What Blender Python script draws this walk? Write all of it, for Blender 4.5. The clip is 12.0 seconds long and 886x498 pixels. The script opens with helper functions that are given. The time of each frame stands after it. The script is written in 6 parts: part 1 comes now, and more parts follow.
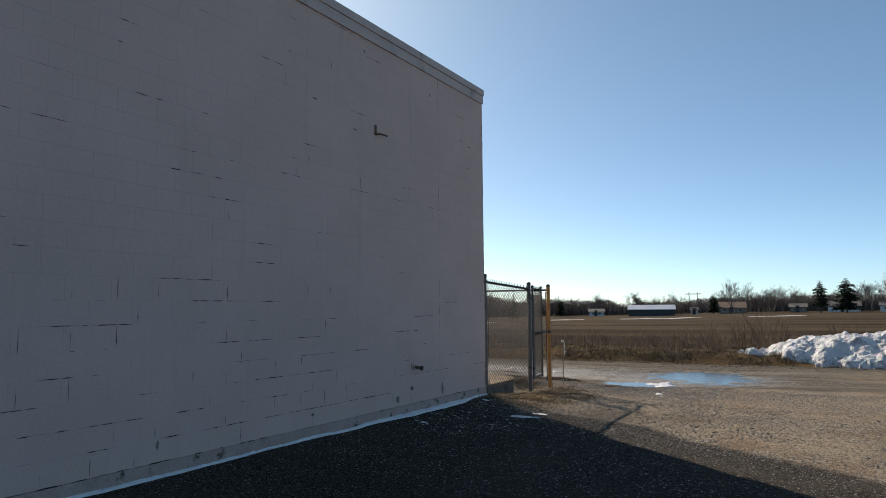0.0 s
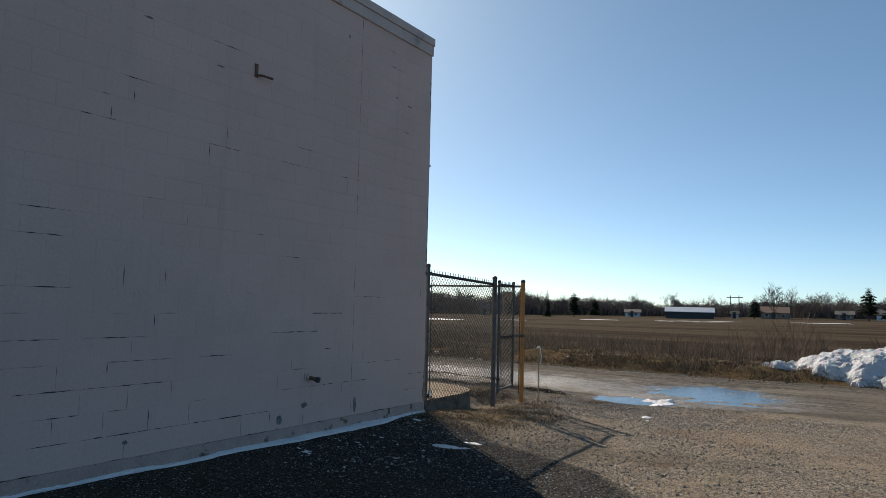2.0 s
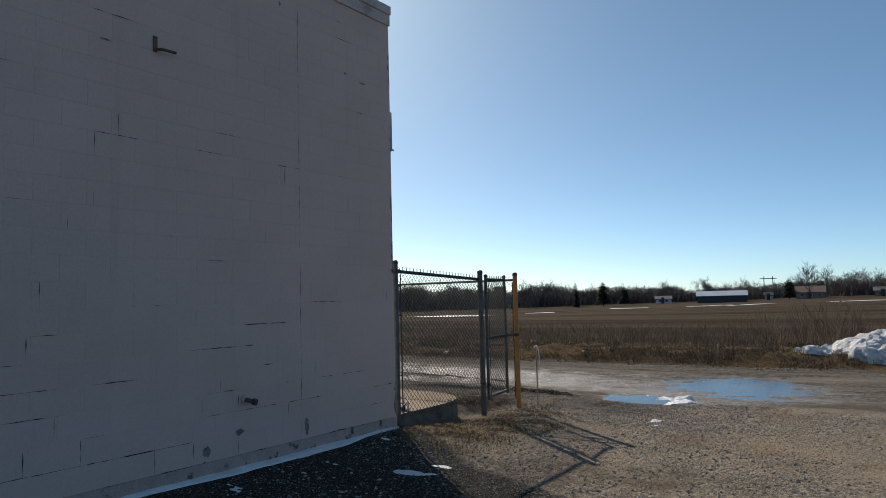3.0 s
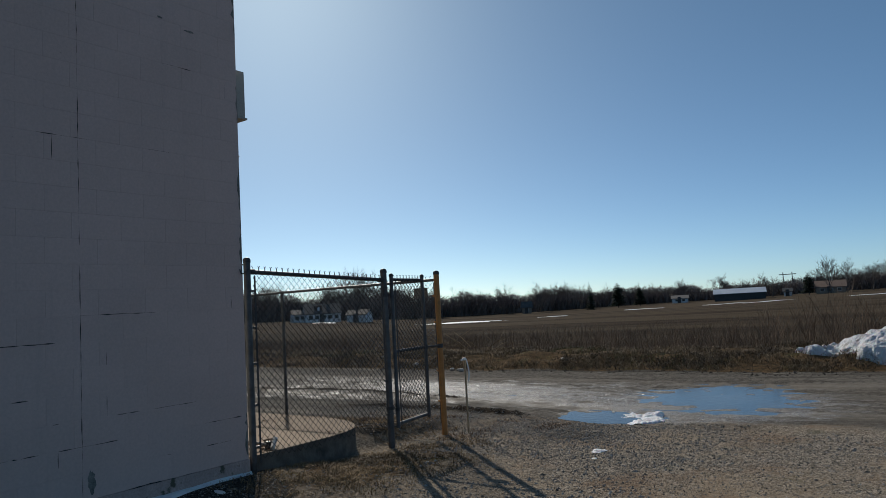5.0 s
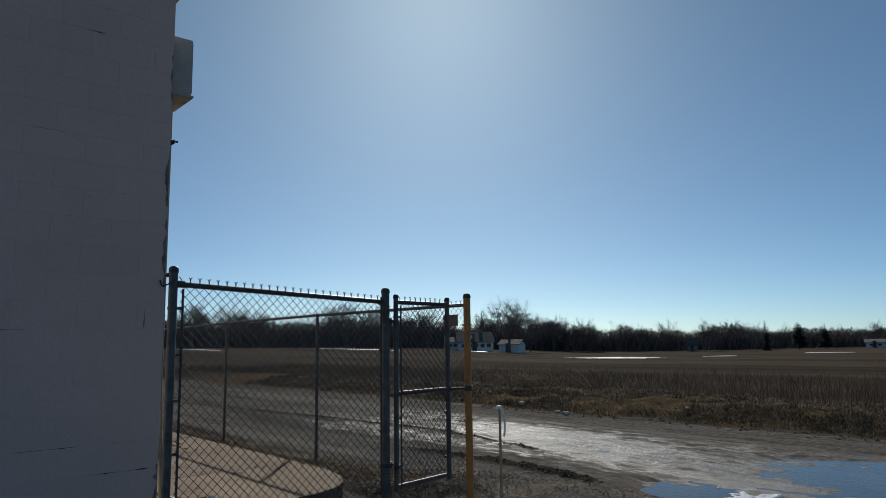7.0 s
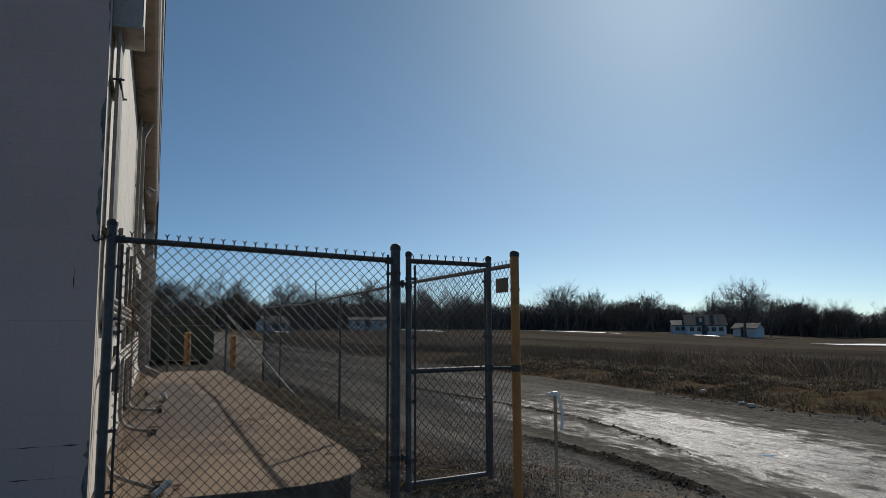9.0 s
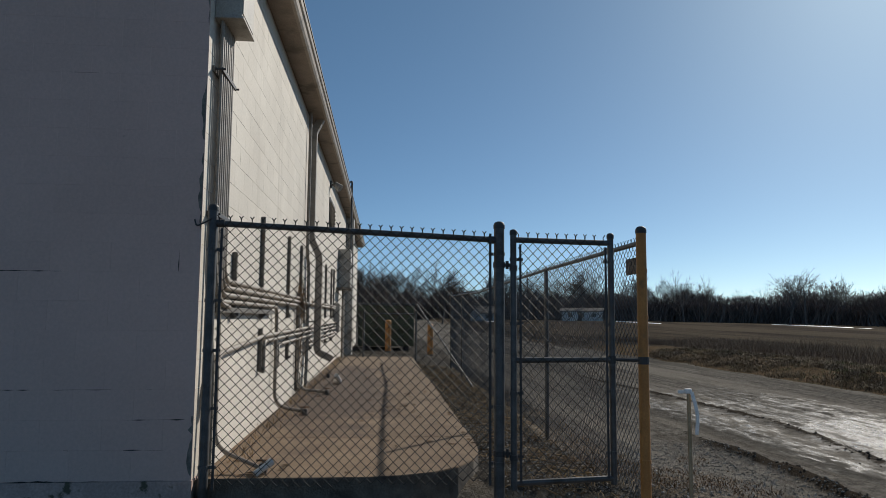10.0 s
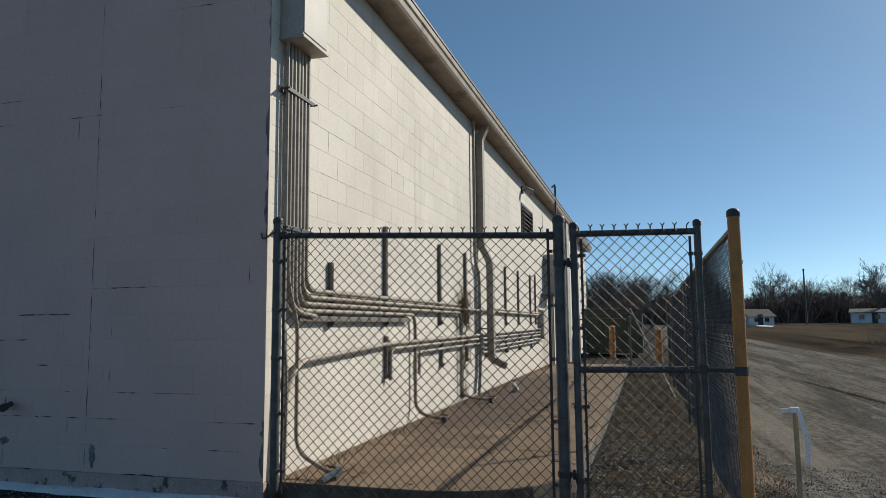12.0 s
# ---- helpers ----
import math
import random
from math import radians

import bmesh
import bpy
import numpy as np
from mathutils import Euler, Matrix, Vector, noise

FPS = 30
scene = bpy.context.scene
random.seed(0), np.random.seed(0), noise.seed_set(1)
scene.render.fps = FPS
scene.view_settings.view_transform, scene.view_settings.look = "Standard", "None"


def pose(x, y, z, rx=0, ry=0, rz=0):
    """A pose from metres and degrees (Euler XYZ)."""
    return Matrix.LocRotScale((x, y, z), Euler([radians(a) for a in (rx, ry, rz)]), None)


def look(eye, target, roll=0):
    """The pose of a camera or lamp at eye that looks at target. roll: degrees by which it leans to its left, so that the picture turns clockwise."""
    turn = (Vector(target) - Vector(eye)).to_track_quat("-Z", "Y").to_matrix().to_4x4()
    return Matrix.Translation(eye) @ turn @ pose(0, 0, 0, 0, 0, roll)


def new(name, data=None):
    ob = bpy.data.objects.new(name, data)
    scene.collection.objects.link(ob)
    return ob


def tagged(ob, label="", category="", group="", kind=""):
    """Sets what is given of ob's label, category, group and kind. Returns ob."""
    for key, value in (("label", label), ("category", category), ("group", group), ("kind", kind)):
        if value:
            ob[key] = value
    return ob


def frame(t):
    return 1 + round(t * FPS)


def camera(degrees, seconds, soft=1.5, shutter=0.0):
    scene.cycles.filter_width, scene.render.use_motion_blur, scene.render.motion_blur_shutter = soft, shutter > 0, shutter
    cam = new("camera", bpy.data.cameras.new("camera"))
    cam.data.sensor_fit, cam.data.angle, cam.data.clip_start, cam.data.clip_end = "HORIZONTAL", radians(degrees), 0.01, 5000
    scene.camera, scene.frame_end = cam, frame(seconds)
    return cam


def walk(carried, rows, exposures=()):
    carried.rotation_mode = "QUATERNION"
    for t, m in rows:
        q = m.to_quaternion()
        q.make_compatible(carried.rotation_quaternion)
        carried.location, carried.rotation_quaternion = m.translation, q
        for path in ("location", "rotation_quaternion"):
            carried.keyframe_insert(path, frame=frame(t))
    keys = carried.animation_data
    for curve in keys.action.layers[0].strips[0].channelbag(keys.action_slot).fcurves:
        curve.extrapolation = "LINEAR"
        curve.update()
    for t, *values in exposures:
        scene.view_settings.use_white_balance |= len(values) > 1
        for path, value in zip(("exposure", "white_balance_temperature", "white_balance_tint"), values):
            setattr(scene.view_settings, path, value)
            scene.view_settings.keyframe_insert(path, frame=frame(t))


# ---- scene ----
cam = camera(64.8, 12.0, soft=0.5)
EXPOSURES = [(0.0, 0.5, 7400, 14), (2.5, 0.26, 7050, 12), (5.5, -0.38, 6450, 9), (7.0, -0.48, 6350, 8), (9.0, -0.48, 6400, 9), (9.5, -0.42, 6450, 9), (11.0, 0.04, 6600, 8), (12.0, 0.06, 6600, 7)]
PATH = [
    (0, (0.041, -0.135, 1.806), (-0.936, 1.603, 1.974), -0.5),
    (0.5, (0.067, 0.65, 1.786), (-1.06, 2.288, 2.005), -1.2),
    (1, (0.133, 1.214, 1.855), (-1.03, 2.831, 2.04), -0.9),
    (1.5, (0.107, 1.957, 1.805), (-0.916, 3.659, 2.037), -0.5),
    (2, (0.217, 2.553, 1.848), (-0.855, 4.235, 2.0), 1.4),
    (2.5, (0.22, 3.214, 1.81), (-0.868, 4.884, 1.973), -0.7),
    (3, (0.209, 3.939, 1.886), (-0.927, 5.579, 2.029), -1.5),
    (3.2, (0.244, 4.161, 1.862), (-0.858, 5.822, 2.031), -0.6),
    (4.8, (0.284, 6.142, 1.795), (-0.807, 7.808, 1.979), -3.0),
    (5, (0.31, 6.39, 1.8), (-0.861, 8.003, 1.964), -3.3),
    (5.5, (0.297, 6.983, 1.776), (-0.927, 8.555, 1.948), -1.5),
    (6, (0.302, 7.657, 1.792), (-0.99, 9.176, 1.949), -2.2),
    (6.5, (0.232, 8.275, 1.788), (-1.091, 9.767, 1.945), -1.7),
    (7, (0.221, 8.827, 1.768), (-1.278, 10.124, 2.033), -0.8),
    (7.2, (0.253, 9.073, 1.779), (-1.327, 10.275, 2.022), -0.2),
    (8.8, (0.041, 10.903, 1.6), (-1.785, 11.683, 1.84), -0.2),
    (9, (0.012, 11.083, 1.631), (-1.826, 11.84, 1.854), -0.3),
    (9.5, (-0.027, 11.612, 1.615), (-1.979, 12.004, 1.802), -0.4),
    (10, (-0.211, 12.013, 1.586), (-2.194, 12.18, 1.783), 0.4),
    (10.5, (-0.369, 12.466, 1.563), (-2.361, 12.427, 1.734), -2.1),
    (11, (-0.535, 12.815, 1.571), (-2.5, 12.506, 1.772), -2.4),
    (11.5, (-0.676, 13.073, 1.569), (-2.631, 12.737, 1.822), -0.2),
    (12, (-0.665, 13.399, 1.577), (-2.576, 12.847, 1.794), -0.5),
]
walk(cam, [(t, look(eye, target, roll)) for t, eye, target, roll in PATH], exposures=EXPOSURES)

# ---- world and sun ----
SUN_AZ, SUN_EL = 49.2, 30.0          # degrees, azimuth from +y towards -x
world = bpy.data.worlds.new("sky")
scene.world = world
world.use_nodes = True
wn = world.node_tree.nodes
sky = wn.new("ShaderNodeTexSky")
sky.sky_type = "NISHITA"
sky.sun_disc = False
sky.sun_elevation, sky.sun_rotation = radians(SUN_EL), radians(-SUN_AZ)
sky.air_density, sky.dust_density, sky.ozone_density = 0.5, 0.34, 2.0
tint = wn.new("ShaderNodeMix")
tint.data_type, tint.blend_type = "RGBA", "MULTIPLY"
tint.inputs[0].default_value, tint.inputs[7].default_value = 1.0, (0.80, 0.99, 1.02, 1)
world.node_tree.links.new(sky.outputs[0], tint.inputs[6])
haze = wn.new("ShaderNodeMix")
haze.data_type = "RGBA"
haze.inputs[0].default_value, haze.inputs[7].default_value = 0.14, (1.8, 4.0, 5.9, 1)
world.node_tree.links.new(tint.outputs[2], haze.inputs[6])
world.node_tree.links.new(haze.outputs[2], wn["Background"].inputs[0])
wn["Background"].inputs[1].default_value = 0.1
sun = new("sun", bpy.data.lights.new("sun", "SUN"))
sun.data.energy, sun.data.angle, sun.data.color = 4.6, radians(0.53), (1.0, 0.93, 0.83)
SUN_DIR = Vector((-math.sin(radians(SUN_AZ)) * math.cos(radians(SUN_EL)), math.cos(radians(SUN_AZ)) * math.cos(radians(SUN_EL)), math.sin(radians(SUN_EL))))
sun.matrix_world = look(SUN_DIR * 60, (0, 0, 0))


# ---- materials ----
class Graph:
    """A material's node graph, with short names for the nodes in use."""

    def __init__(self, name):
        self.mat = bpy.data.materials.new(name)
        self.mat.use_nodes = True
        self.tree = self.mat.node_tree
        self.bsdf = self.tree.nodes["Principled BSDF"]
        self.pos = self.tree.nodes.new("ShaderNodeNewGeometry").outputs["Position"]

    def put(self, value, socket):
        if isinstance(value, bpy.types.NodeSocket):
            self.tree.links.new(value, socket)
        elif isinstance(value, (tuple, list)) and len(value) == 3 and socket.type == "RGBA":
            socket.default_value = (*value, 1)
        else:
            socket.default_value = value

    def noise(self, scale, detail=3.0, rough=0.55, stretch=None, distort=0.0):
        node = self.tree.nodes.new("ShaderNodeTexNoise")
        node.inputs["Scale"].default_value, node.inputs["Detail"].default_value = scale, detail
        node.inputs["Roughness"].default_value, node.inputs["Distortion"].default_value = rough, distort
        self.tree.links.new(self.scaled(stretch) if stretch else self.pos, node.inputs["Vector"])
        return node.outputs["Fac"]

    def scaled(self, stretch):
        node = self.tree.nodes.new("ShaderNodeMapping")
        node.inputs["Scale"].default_value = stretch
        self.tree.links.new(self.pos, node.inputs["Vector"])
        return node.outputs[0]

    def cells(self, scale, what="Color"):
        node = self.tree.nodes.new("ShaderNodeTexVoronoi")
        node.inputs["Scale"].default_value = scale
        self.tree.links.new(self.pos, node.inputs["Vector"])
        return node.outputs[what]

    def ramp(self, fac, low, high, a=0.0, b=1.0):
        node = self.tree.nodes.new("ShaderNodeMapRange")
        node.interpolation_type = "SMOOTHSTEP"
        for key, value in (("Value", fac), ("From Min", low), ("From Max", high), ("To Min", a), ("To Max", b)):
            self.put(value, node.inputs[key])
        return node.outputs[0]

    def mix(self, fac, a, b, blend="MIX"):
        node = self.tree.nodes.new("ShaderNodeMix")
        node.data_type, node.blend_type = "RGBA", blend
        for n, value in ((0, fac), (6, a), (7, b)):
            self.put(value, node.inputs[n])
        return node.outputs[2]

    def math(self, op, a, b=0.0):
        node = self.tree.nodes.new("ShaderNodeMath")
        node.operation = op
        self.put(a, node.inputs[0])
        self.put(b, node.inputs[1])
        return node.outputs[0]

    def attr(self, name):
        node = self.tree.nodes.new("ShaderNodeAttribute")
        node.attribute_name = name
        return node.outputs["Fac"]

    def rand(self):
        return self.tree.nodes.new("ShaderNodeObjectInfo").outputs["Random"]

    def island(self):
        return self.tree.nodes.new("ShaderNodeNewGeometry").outputs["Random Per Island"]

    def grey(self, value):
        node = self.tree.nodes.new("ShaderNodeCombineColor")
        for n in range(3):
            self.put(value, node.inputs[n])
        return node.outputs[0]

    def done(self, color, rough=0.7, height=None, strength=0.5, distance=0.01, metal=0.0, spec=0.5):
        self.put(color, self.bsdf.inputs["Base Color"])
        self.put(rough, self.bsdf.inputs["Roughness"])
        self.put(metal, self.bsdf.inputs["Metallic"])
        self.put(spec, self.bsdf.inputs["Specular IOR Level"])
        if height is not None:
            node = self.tree.nodes.new("ShaderNodeBump")
            node.inputs["Strength"].default_value, node.inputs["Distance"].default_value = strength, distance
            self.tree.links.new(height, node.inputs["Height"])
            self.tree.links.new(node.outputs[0], self.bsdf.inputs["Normal"])
        return self.mat


def surface(name, c1, c2, scale=6.0, fine=70.0, rough=0.75, bump=0.4, deep=0.004, stain=None, stain_scale=1.3, stain_at=(0.52, 0.68), metal=0.0, spec=0.4, vary=0.0, islands=0.0):
    g = Graph(name)
    big, small = g.noise(scale, 4), g.noise(fine, 3)
    color = g.mix(g.ramp(big, 0.3, 0.7), c1, c2)
    color = g.mix(1.0, color, g.grey(g.ramp(small, 0.25, 0.75, 0.86, 1.12)), "MULTIPLY")
    if stain:
        color = g.mix(g.ramp(g.noise(stain_scale, 6, 0.62), *stain_at), color, stain)
    if vary:
        color = g.mix(1.0, color, g.grey(g.ramp(g.rand(), 0, 1, 1 - vary, 1 + vary)), "MULTIPLY")
    if islands:
        color = g.mix(1.0, color, g.grey(g.ramp(g.island(), 0, 1, 1 - islands, 1 + islands)), "MULTIPLY")
    height = g.math("ADD", small, g.math("MULTIPLY", big, 0.8))
    return g.done(color, g.ramp(big, 0.2, 0.8, rough - 0.07, min(1.0, rough + 0.07)), height, bump, deep, metal, spec)


def wall_paint(name, c1, c2, vary, dirt, streaks):
    """Off-white masonry paint over block: mottled, a little chalky, with rain streaks and grime."""
    g = Graph(name)
    cloud, grain = g.noise(1.1, 5), g.noise(45, 4, 0.65)
    color = g.mix(g.ramp(cloud, 0.3, 0.7), c1, c2)
    color = g.mix(1.0, color, g.grey(g.ramp(grain, 0.25, 0.8, 0.93, 1.05)), "MULTIPLY")
    streak = g.ramp(g.noise(1.0, 5, 0.6, (5.0, 5.0, 0.35)), 0.56, 0.8, 0.0, streaks)
    color = g.mix(streak, color, dirt)
    color = g.mix(g.ramp(g.noise(17, 5, 0.7), 0.68, 0.74, 0.0, 0.55), color, dirt)
    color = g.mix(1.0, color, g.grey(g.ramp(g.rand(), 0, 1, 1 - vary, 1 + vary)), "MULTIPLY")
    return g.done(color, 0.72, g.math("ADD", grain, g.noise(160, 2)), 0.35, 0.003, 0, 0.3)


def ground_material():
    g = Graph("ground")
    cell = g.cells(85)
    fine, mid, big = g.noise(90, 3), g.noise(9, 5, 0.6), g.noise(0.55, 5, 0.6)
    sep = g.tree.nodes.new("ShaderNodeSeparateColor")
    g.tree.links.new(cell, sep.inputs[0])
    # worn gravelly asphalt
    pebble = g.ramp(sep.outputs[0], 0.0, 1.0)
    asphalt = g.mix(pebble, (0.06, 0.051, 0.042), (0.46, 0.395, 0.315))
    chunk = g.tree.nodes.new("ShaderNodeSeparateColor")
    g.tree.links.new(g.cells(38), chunk.inputs[0])
    asphalt = g.mix(g.ramp(chunk.outputs[0], 0.72, 0.8, 0.0, 0.6), asphalt, (0.05, 0.042, 0.035))
    asphalt = g.mix(g.ramp(chunk.outputs[1], 0.86, 0.9, 0.0, 0.7), asphalt, (0.5, 0.43, 0.35))
    asphalt = g.mix(g.ramp(fine, 0.35, 0.7, 0.0, 0.5), asphalt, (0.15, 0.128, 0.104))
    asphalt = g.mix(g.ramp(big, 0.4, 0.68, 0.0, 0.6), asphalt, (0.34, 0.265, 0.185))
    asphalt = g.mix(g.ramp(g.noise(0.8, 6, 0.65), 0.5, 0.68, 0.0, 0.55), asphalt, (0.2, 0.125, 0.075))
    asphalt = g.mix(g.ramp(g.noise(1.9, 6, 0.7), 0.56, 0.7, 0.0, 0.5), asphalt, (0.1, 0.098, 0.06))
    asphalt = g.mix(g.math("MULTIPLY", g.attr("damp"), g.ramp(g.noise(4, 5, 0.7), 0.35, 0.6, 0.0, 0.6)), asphalt, (0.085, 0.07, 0.055))
    # dark grey gravel, also the colour for shade painted beside the building
    gravel_and_shade = g.mix(g.math("POWER", pebble, 1.6), (0.016, 0.015, 0.014), (0.125, 0.115, 0.102))
    gravel_and_shade = g.mix(g.ramp(fine, 0.35, 0.7, 0.0, 0.5), gravel_and_shade, (0.03, 0.0275, 0.0245))
    gravel_and_shade = g.mix(g.ramp(big, 0.42, 0.66, 0.0, 0.45), gravel_and_shade, (0.085, 0.071, 0.056))
    gravel_and_shade = g.mix(g.ramp(sep.outputs[1], 0.97, 0.985), gravel_and_shade, (0.36, 0.34, 0.31))
    color = g.mix(g.ramp(g.math("ADD", g.attr("gravel_and_shade"), g.math("MULTIPLY", g.math("SUBTRACT", mid, 0.5), 0.5)), 0.35, 0.65), asphalt, gravel_and_shade)
    # muddy lane
    mud = g.mix(g.ramp(mid, 0.3, 0.7), (0.085, 0.077, 0.067), (0.225, 0.204, 0.176))
    mud = g.mix(g.ramp(g.noise(2.0, 5, 0.6, (0.3, 4.0, 1.0)), 0.44, 0.62, 0.0, 0.6), mud, (0.06, 0.048, 0.037))
    mud = g.mix(g.ramp(pebble, 0.8, 0.95, 0.0, 0.5), mud, (0.26, 0.235, 0.2))
    color = g.mix(g.ramp(g.math("ADD", g.attr("mud"), g.math("MULTIPLY", g.math("SUBTRACT", mid, 0.5), 0.6)), 0.3, 0.7), color, mud)
    color = g.mix(g.math("MULTIPLY", g.attr("mud"), g.ramp(g.noise(1.0, 6, 0.68, (0.06, 0.9, 1.0)), 0.47, 0.6, 0.0, 0.6)), color, (0.27, 0.24, 0.2))
    color = g.mix(g.math("MULTIPLY", g.attr("mud"), g.ramp(g.noise(1.0, 6, 0.7, (0.045, 0.55, 1.0)), 0.5, 0.6, 0.0, 0.55)), color, (0.055, 0.05, 0.044))
    # dead grass and leaf litter
    litter = g.mix(g.ramp(fine, 0.3, 0.7), (0.07, 0.044, 0.025), (0.2, 0.132, 0.07))
    litter = g.mix(g.ramp(mid, 0.45, 0.65), litter, (0.06, 0.045, 0.028))
    litter = g.mix(g.ramp(g.noise(1.7, 4), 0.55, 0.7, 0.0, 0.5), litter, (0.09, 0.088, 0.035))
    color = g.mix(g.ramp(g.math("ADD", g.attr("grass"), g.math("MULTIPLY", g.math("SUBTRACT", mid, 0.5), 0.9)), 0.35, 0.62), color, litter)
    # stubble field in rows
    rows = g.noise(1.0, 5, 0.6, (0.025, 0.55, 1.0))
    field = g.mix(g.ramp(rows, 0.38, 0.6), (0.026, 0.0195, 0.0145), (0.066, 0.049, 0.034))
    field = g.mix(g.ramp(g.noise(0.06, 5, 0.6, (0.5, 1.0, 1.0)), 0.5, 0.66, 0.0, 0.6), field, (0.07, 0.056, 0.034))
    field = g.mix(g.ramp(mid, 0.35, 0.7, 0.0, 0.45), field, (0.028, 0.021, 0.016))
    wide = g.noise(1.0, 6, 0.65, (0.006, 0.11, 1.0))
    field = g.mix(g.ramp(wide, 0.42, 0.56, 0.0, 0.8), field, (0.095, 0.073, 0.05))
    color = g.mix(g.ramp(g.attr("field"), 0.3, 0.7), color, field)
    wet = g.ramp(g.math("ADD", g.attr("wet"), g.math("MULTIPLY", g.math("SUBTRACT", g.noise(2.4, 7, 0.74, (0.8, 1.9, 1.0)), 0.5), 2.0)), 0.4, 0.85)
    ridge = g.ramp(g.math("ADD", g.attr("ridge"), g.math("MULTIPLY", g.math("SUBTRACT", mid, 0.5), 0.8)), 0.3, 0.6)
    color = g.mix(ridge, color, g.mix(g.ramp(fine, 0.3, 0.7), (0.022, 0.017, 0.012), (0.06, 0.046, 0.034)))
    wet = g.math("MULTIPLY", wet, g.ramp(g.noise(9, 7, 0.8, (0.9, 1.2, 1.0)), 0.34, 0.52, 0.25, 1.0))
    wet = g.math("MULTIPLY", wet, g.ramp(g.noise(48, 4, 0.7, (0.6, 1.3, 1.0)), 0.38, 0.54, 0.22, 1.0))
    wet = g.math("MULTIPLY", wet, g.ramp(g.noise(1.0, 5, 0.65, (1.1, 15.0, 1.0)), 0.36, 0.54, 0.3, 1.0))
    wet = g.math("MULTIPLY", wet, g.ramp(ridge, 0.0, 1.0, 1.0, 0.12))
    color = g.mix(wet, color, g.mix(1.0, color, (0.5, 0.48, 0.46), "MULTIPLY"))
    rough = g.math("SUBTRACT", 0.97, g.math("MULTIPLY", wet, g.ramp(mid, 0.3, 0.7, 0.62, 0.84)))
    spec = g.math("ADD", 0.01, g.math("MULTIPLY", wet, 0.85))
    height = g.math("ADD", g.math("MULTIPLY", pebble, 0.55), g.math("ADD", fine, g.math("MULTIPLY", mid, 1.0)))
    tracks = g.math("MULTIPLY", g.noise(1.0, 5, 0.6, (0.3, 8.0, 1.0)), g.ramp(g.attr("wet"), 0.3, 0.6, 0.0, 1.3))
    height = g.math("ADD", height, tracks)
    return g.done(color, rough, height, 0.9, 0.02, 0, spec)


def water_material():
    g = Graph("puddle_water")
    g.bsdf.inputs["IOR"].default_value = 1.33
    return g.done(g.mix(g.ramp(g.noise(1.5), 0.35, 0.65), (0.02, 0.022, 0.022), (0.045, 0.038, 0.028)), 0.03, g.noise(9, 4, 0.6, (1.0, 1.6, 1.0)), 0.35, 0.008, 0, 0.4)


def slab_material():
    """Tan broomed concrete with a dark damp stain in its middle."""
    g = Graph("slab_concrete")
    big, small = g.noise(2.2, 5, 0.6), g.noise(80, 3)
    color = g.mix(g.ramp(big, 0.3, 0.7), (0.158, 0.107, 0.066), (0.215, 0.152, 0.098))
    color = g.mix(1.0, color, g.grey(g.ramp(small, 0.25, 0.75, 0.84, 1.14)), "MULTIPLY")
    away = g.tree.nodes.new("ShaderNodeVectorMath")
    away.operation = "DISTANCE"
    g.tree.links.new(g.scaled((0.17, 1.0, 0.0)), away.inputs[0])
    away.inputs[1].default_value = (-2.05, 11.3, 0.0)
    ragged = g.math("ADD", away.outputs["Value"], g.math("MULTIPLY", g.math("SUBTRACT", g.noise(1.3, 6, 0.65), 0.5), 1.8))
    color = g.mix(g.ramp(ragged, 0.6, 1.15, 0.9, 0.0), color, (0.07, 0.046, 0.033))
    color = g.mix(g.ramp(g.noise(6, 6, 0.7), 0.56, 0.68, 0.0, 0.6), color, (0.1, 0.075, 0.055))
    color = g.mix(1.0, color, g.grey(g.ramp(g.rand(), 0, 1, 0.94, 1.06)), "MULTIPLY")
    return g.done(color, 0.9, g.math("ADD", small, big), 0.5, 0.004, 0, 0.3)


def snow_material(name, dirt, deep):
    g = Graph(name)
    grain, lump = g.noise(55, 4, 0.6), g.noise(5, 5, 0.6)
    color = g.mix(g.ramp(lump, 0.3, 0.7), (0.7, 0.73, 0.77), (0.84, 0.85, 0.86))
    color = g.mix(g.ramp(g.noise(3.1, 7, 0.75), 0.5, 0.66, 0.0, dirt), color, (0.16, 0.14, 0.12))
    g.bsdf.inputs["Subsurface Weight"].default_value = 0.15
    g.bsdf.inputs["Subsurface Scale"].default_value = 0.05
    return g.done(color, 0.55, g.math("ADD", grain, g.math("MULTIPLY", g.noise(11, 6, 0.7), 3.5)), 0.9, deep, 0, 0.3)


GROUND, WATER = ground_material(), water_material()
SNOW, SNOW_DIRTY = snow_material("snow", 0.12, 0.015), snow_material("dirty_snow", 0.75, 0.05)
# One block paint in two tones: darker for the shaded side, lighter for sun.
PAINT_SHADED = wall_paint("block_paint_shade_toned", (0.565, 0.415, 0.368), (0.61, 0.448, 0.4), 0.016, (0.3, 0.25, 0.22), 0.2)
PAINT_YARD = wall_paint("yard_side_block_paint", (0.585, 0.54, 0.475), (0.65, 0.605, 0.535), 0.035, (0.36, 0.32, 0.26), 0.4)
CRACK = surface("crack", (0.03, 0.028, 0.025), (0.07, 0.062, 0.055), 20, 90, 0.95)
BARE = surface("bare_block", (0.12, 0.115, 0.105), (0.24, 0.225, 0.2), 18, 90, 0.95, 0.8, 0.006)
FOUNDATION = surface("foundation_concrete", (0.38, 0.285, 0.255), (0.45, 0.34, 0.305), 5, 60, 0.9, 0.6, 0.006, (0.09, 0.085, 0.06), 6.5, (0.57, 0.66))
SLAB = slab_material()
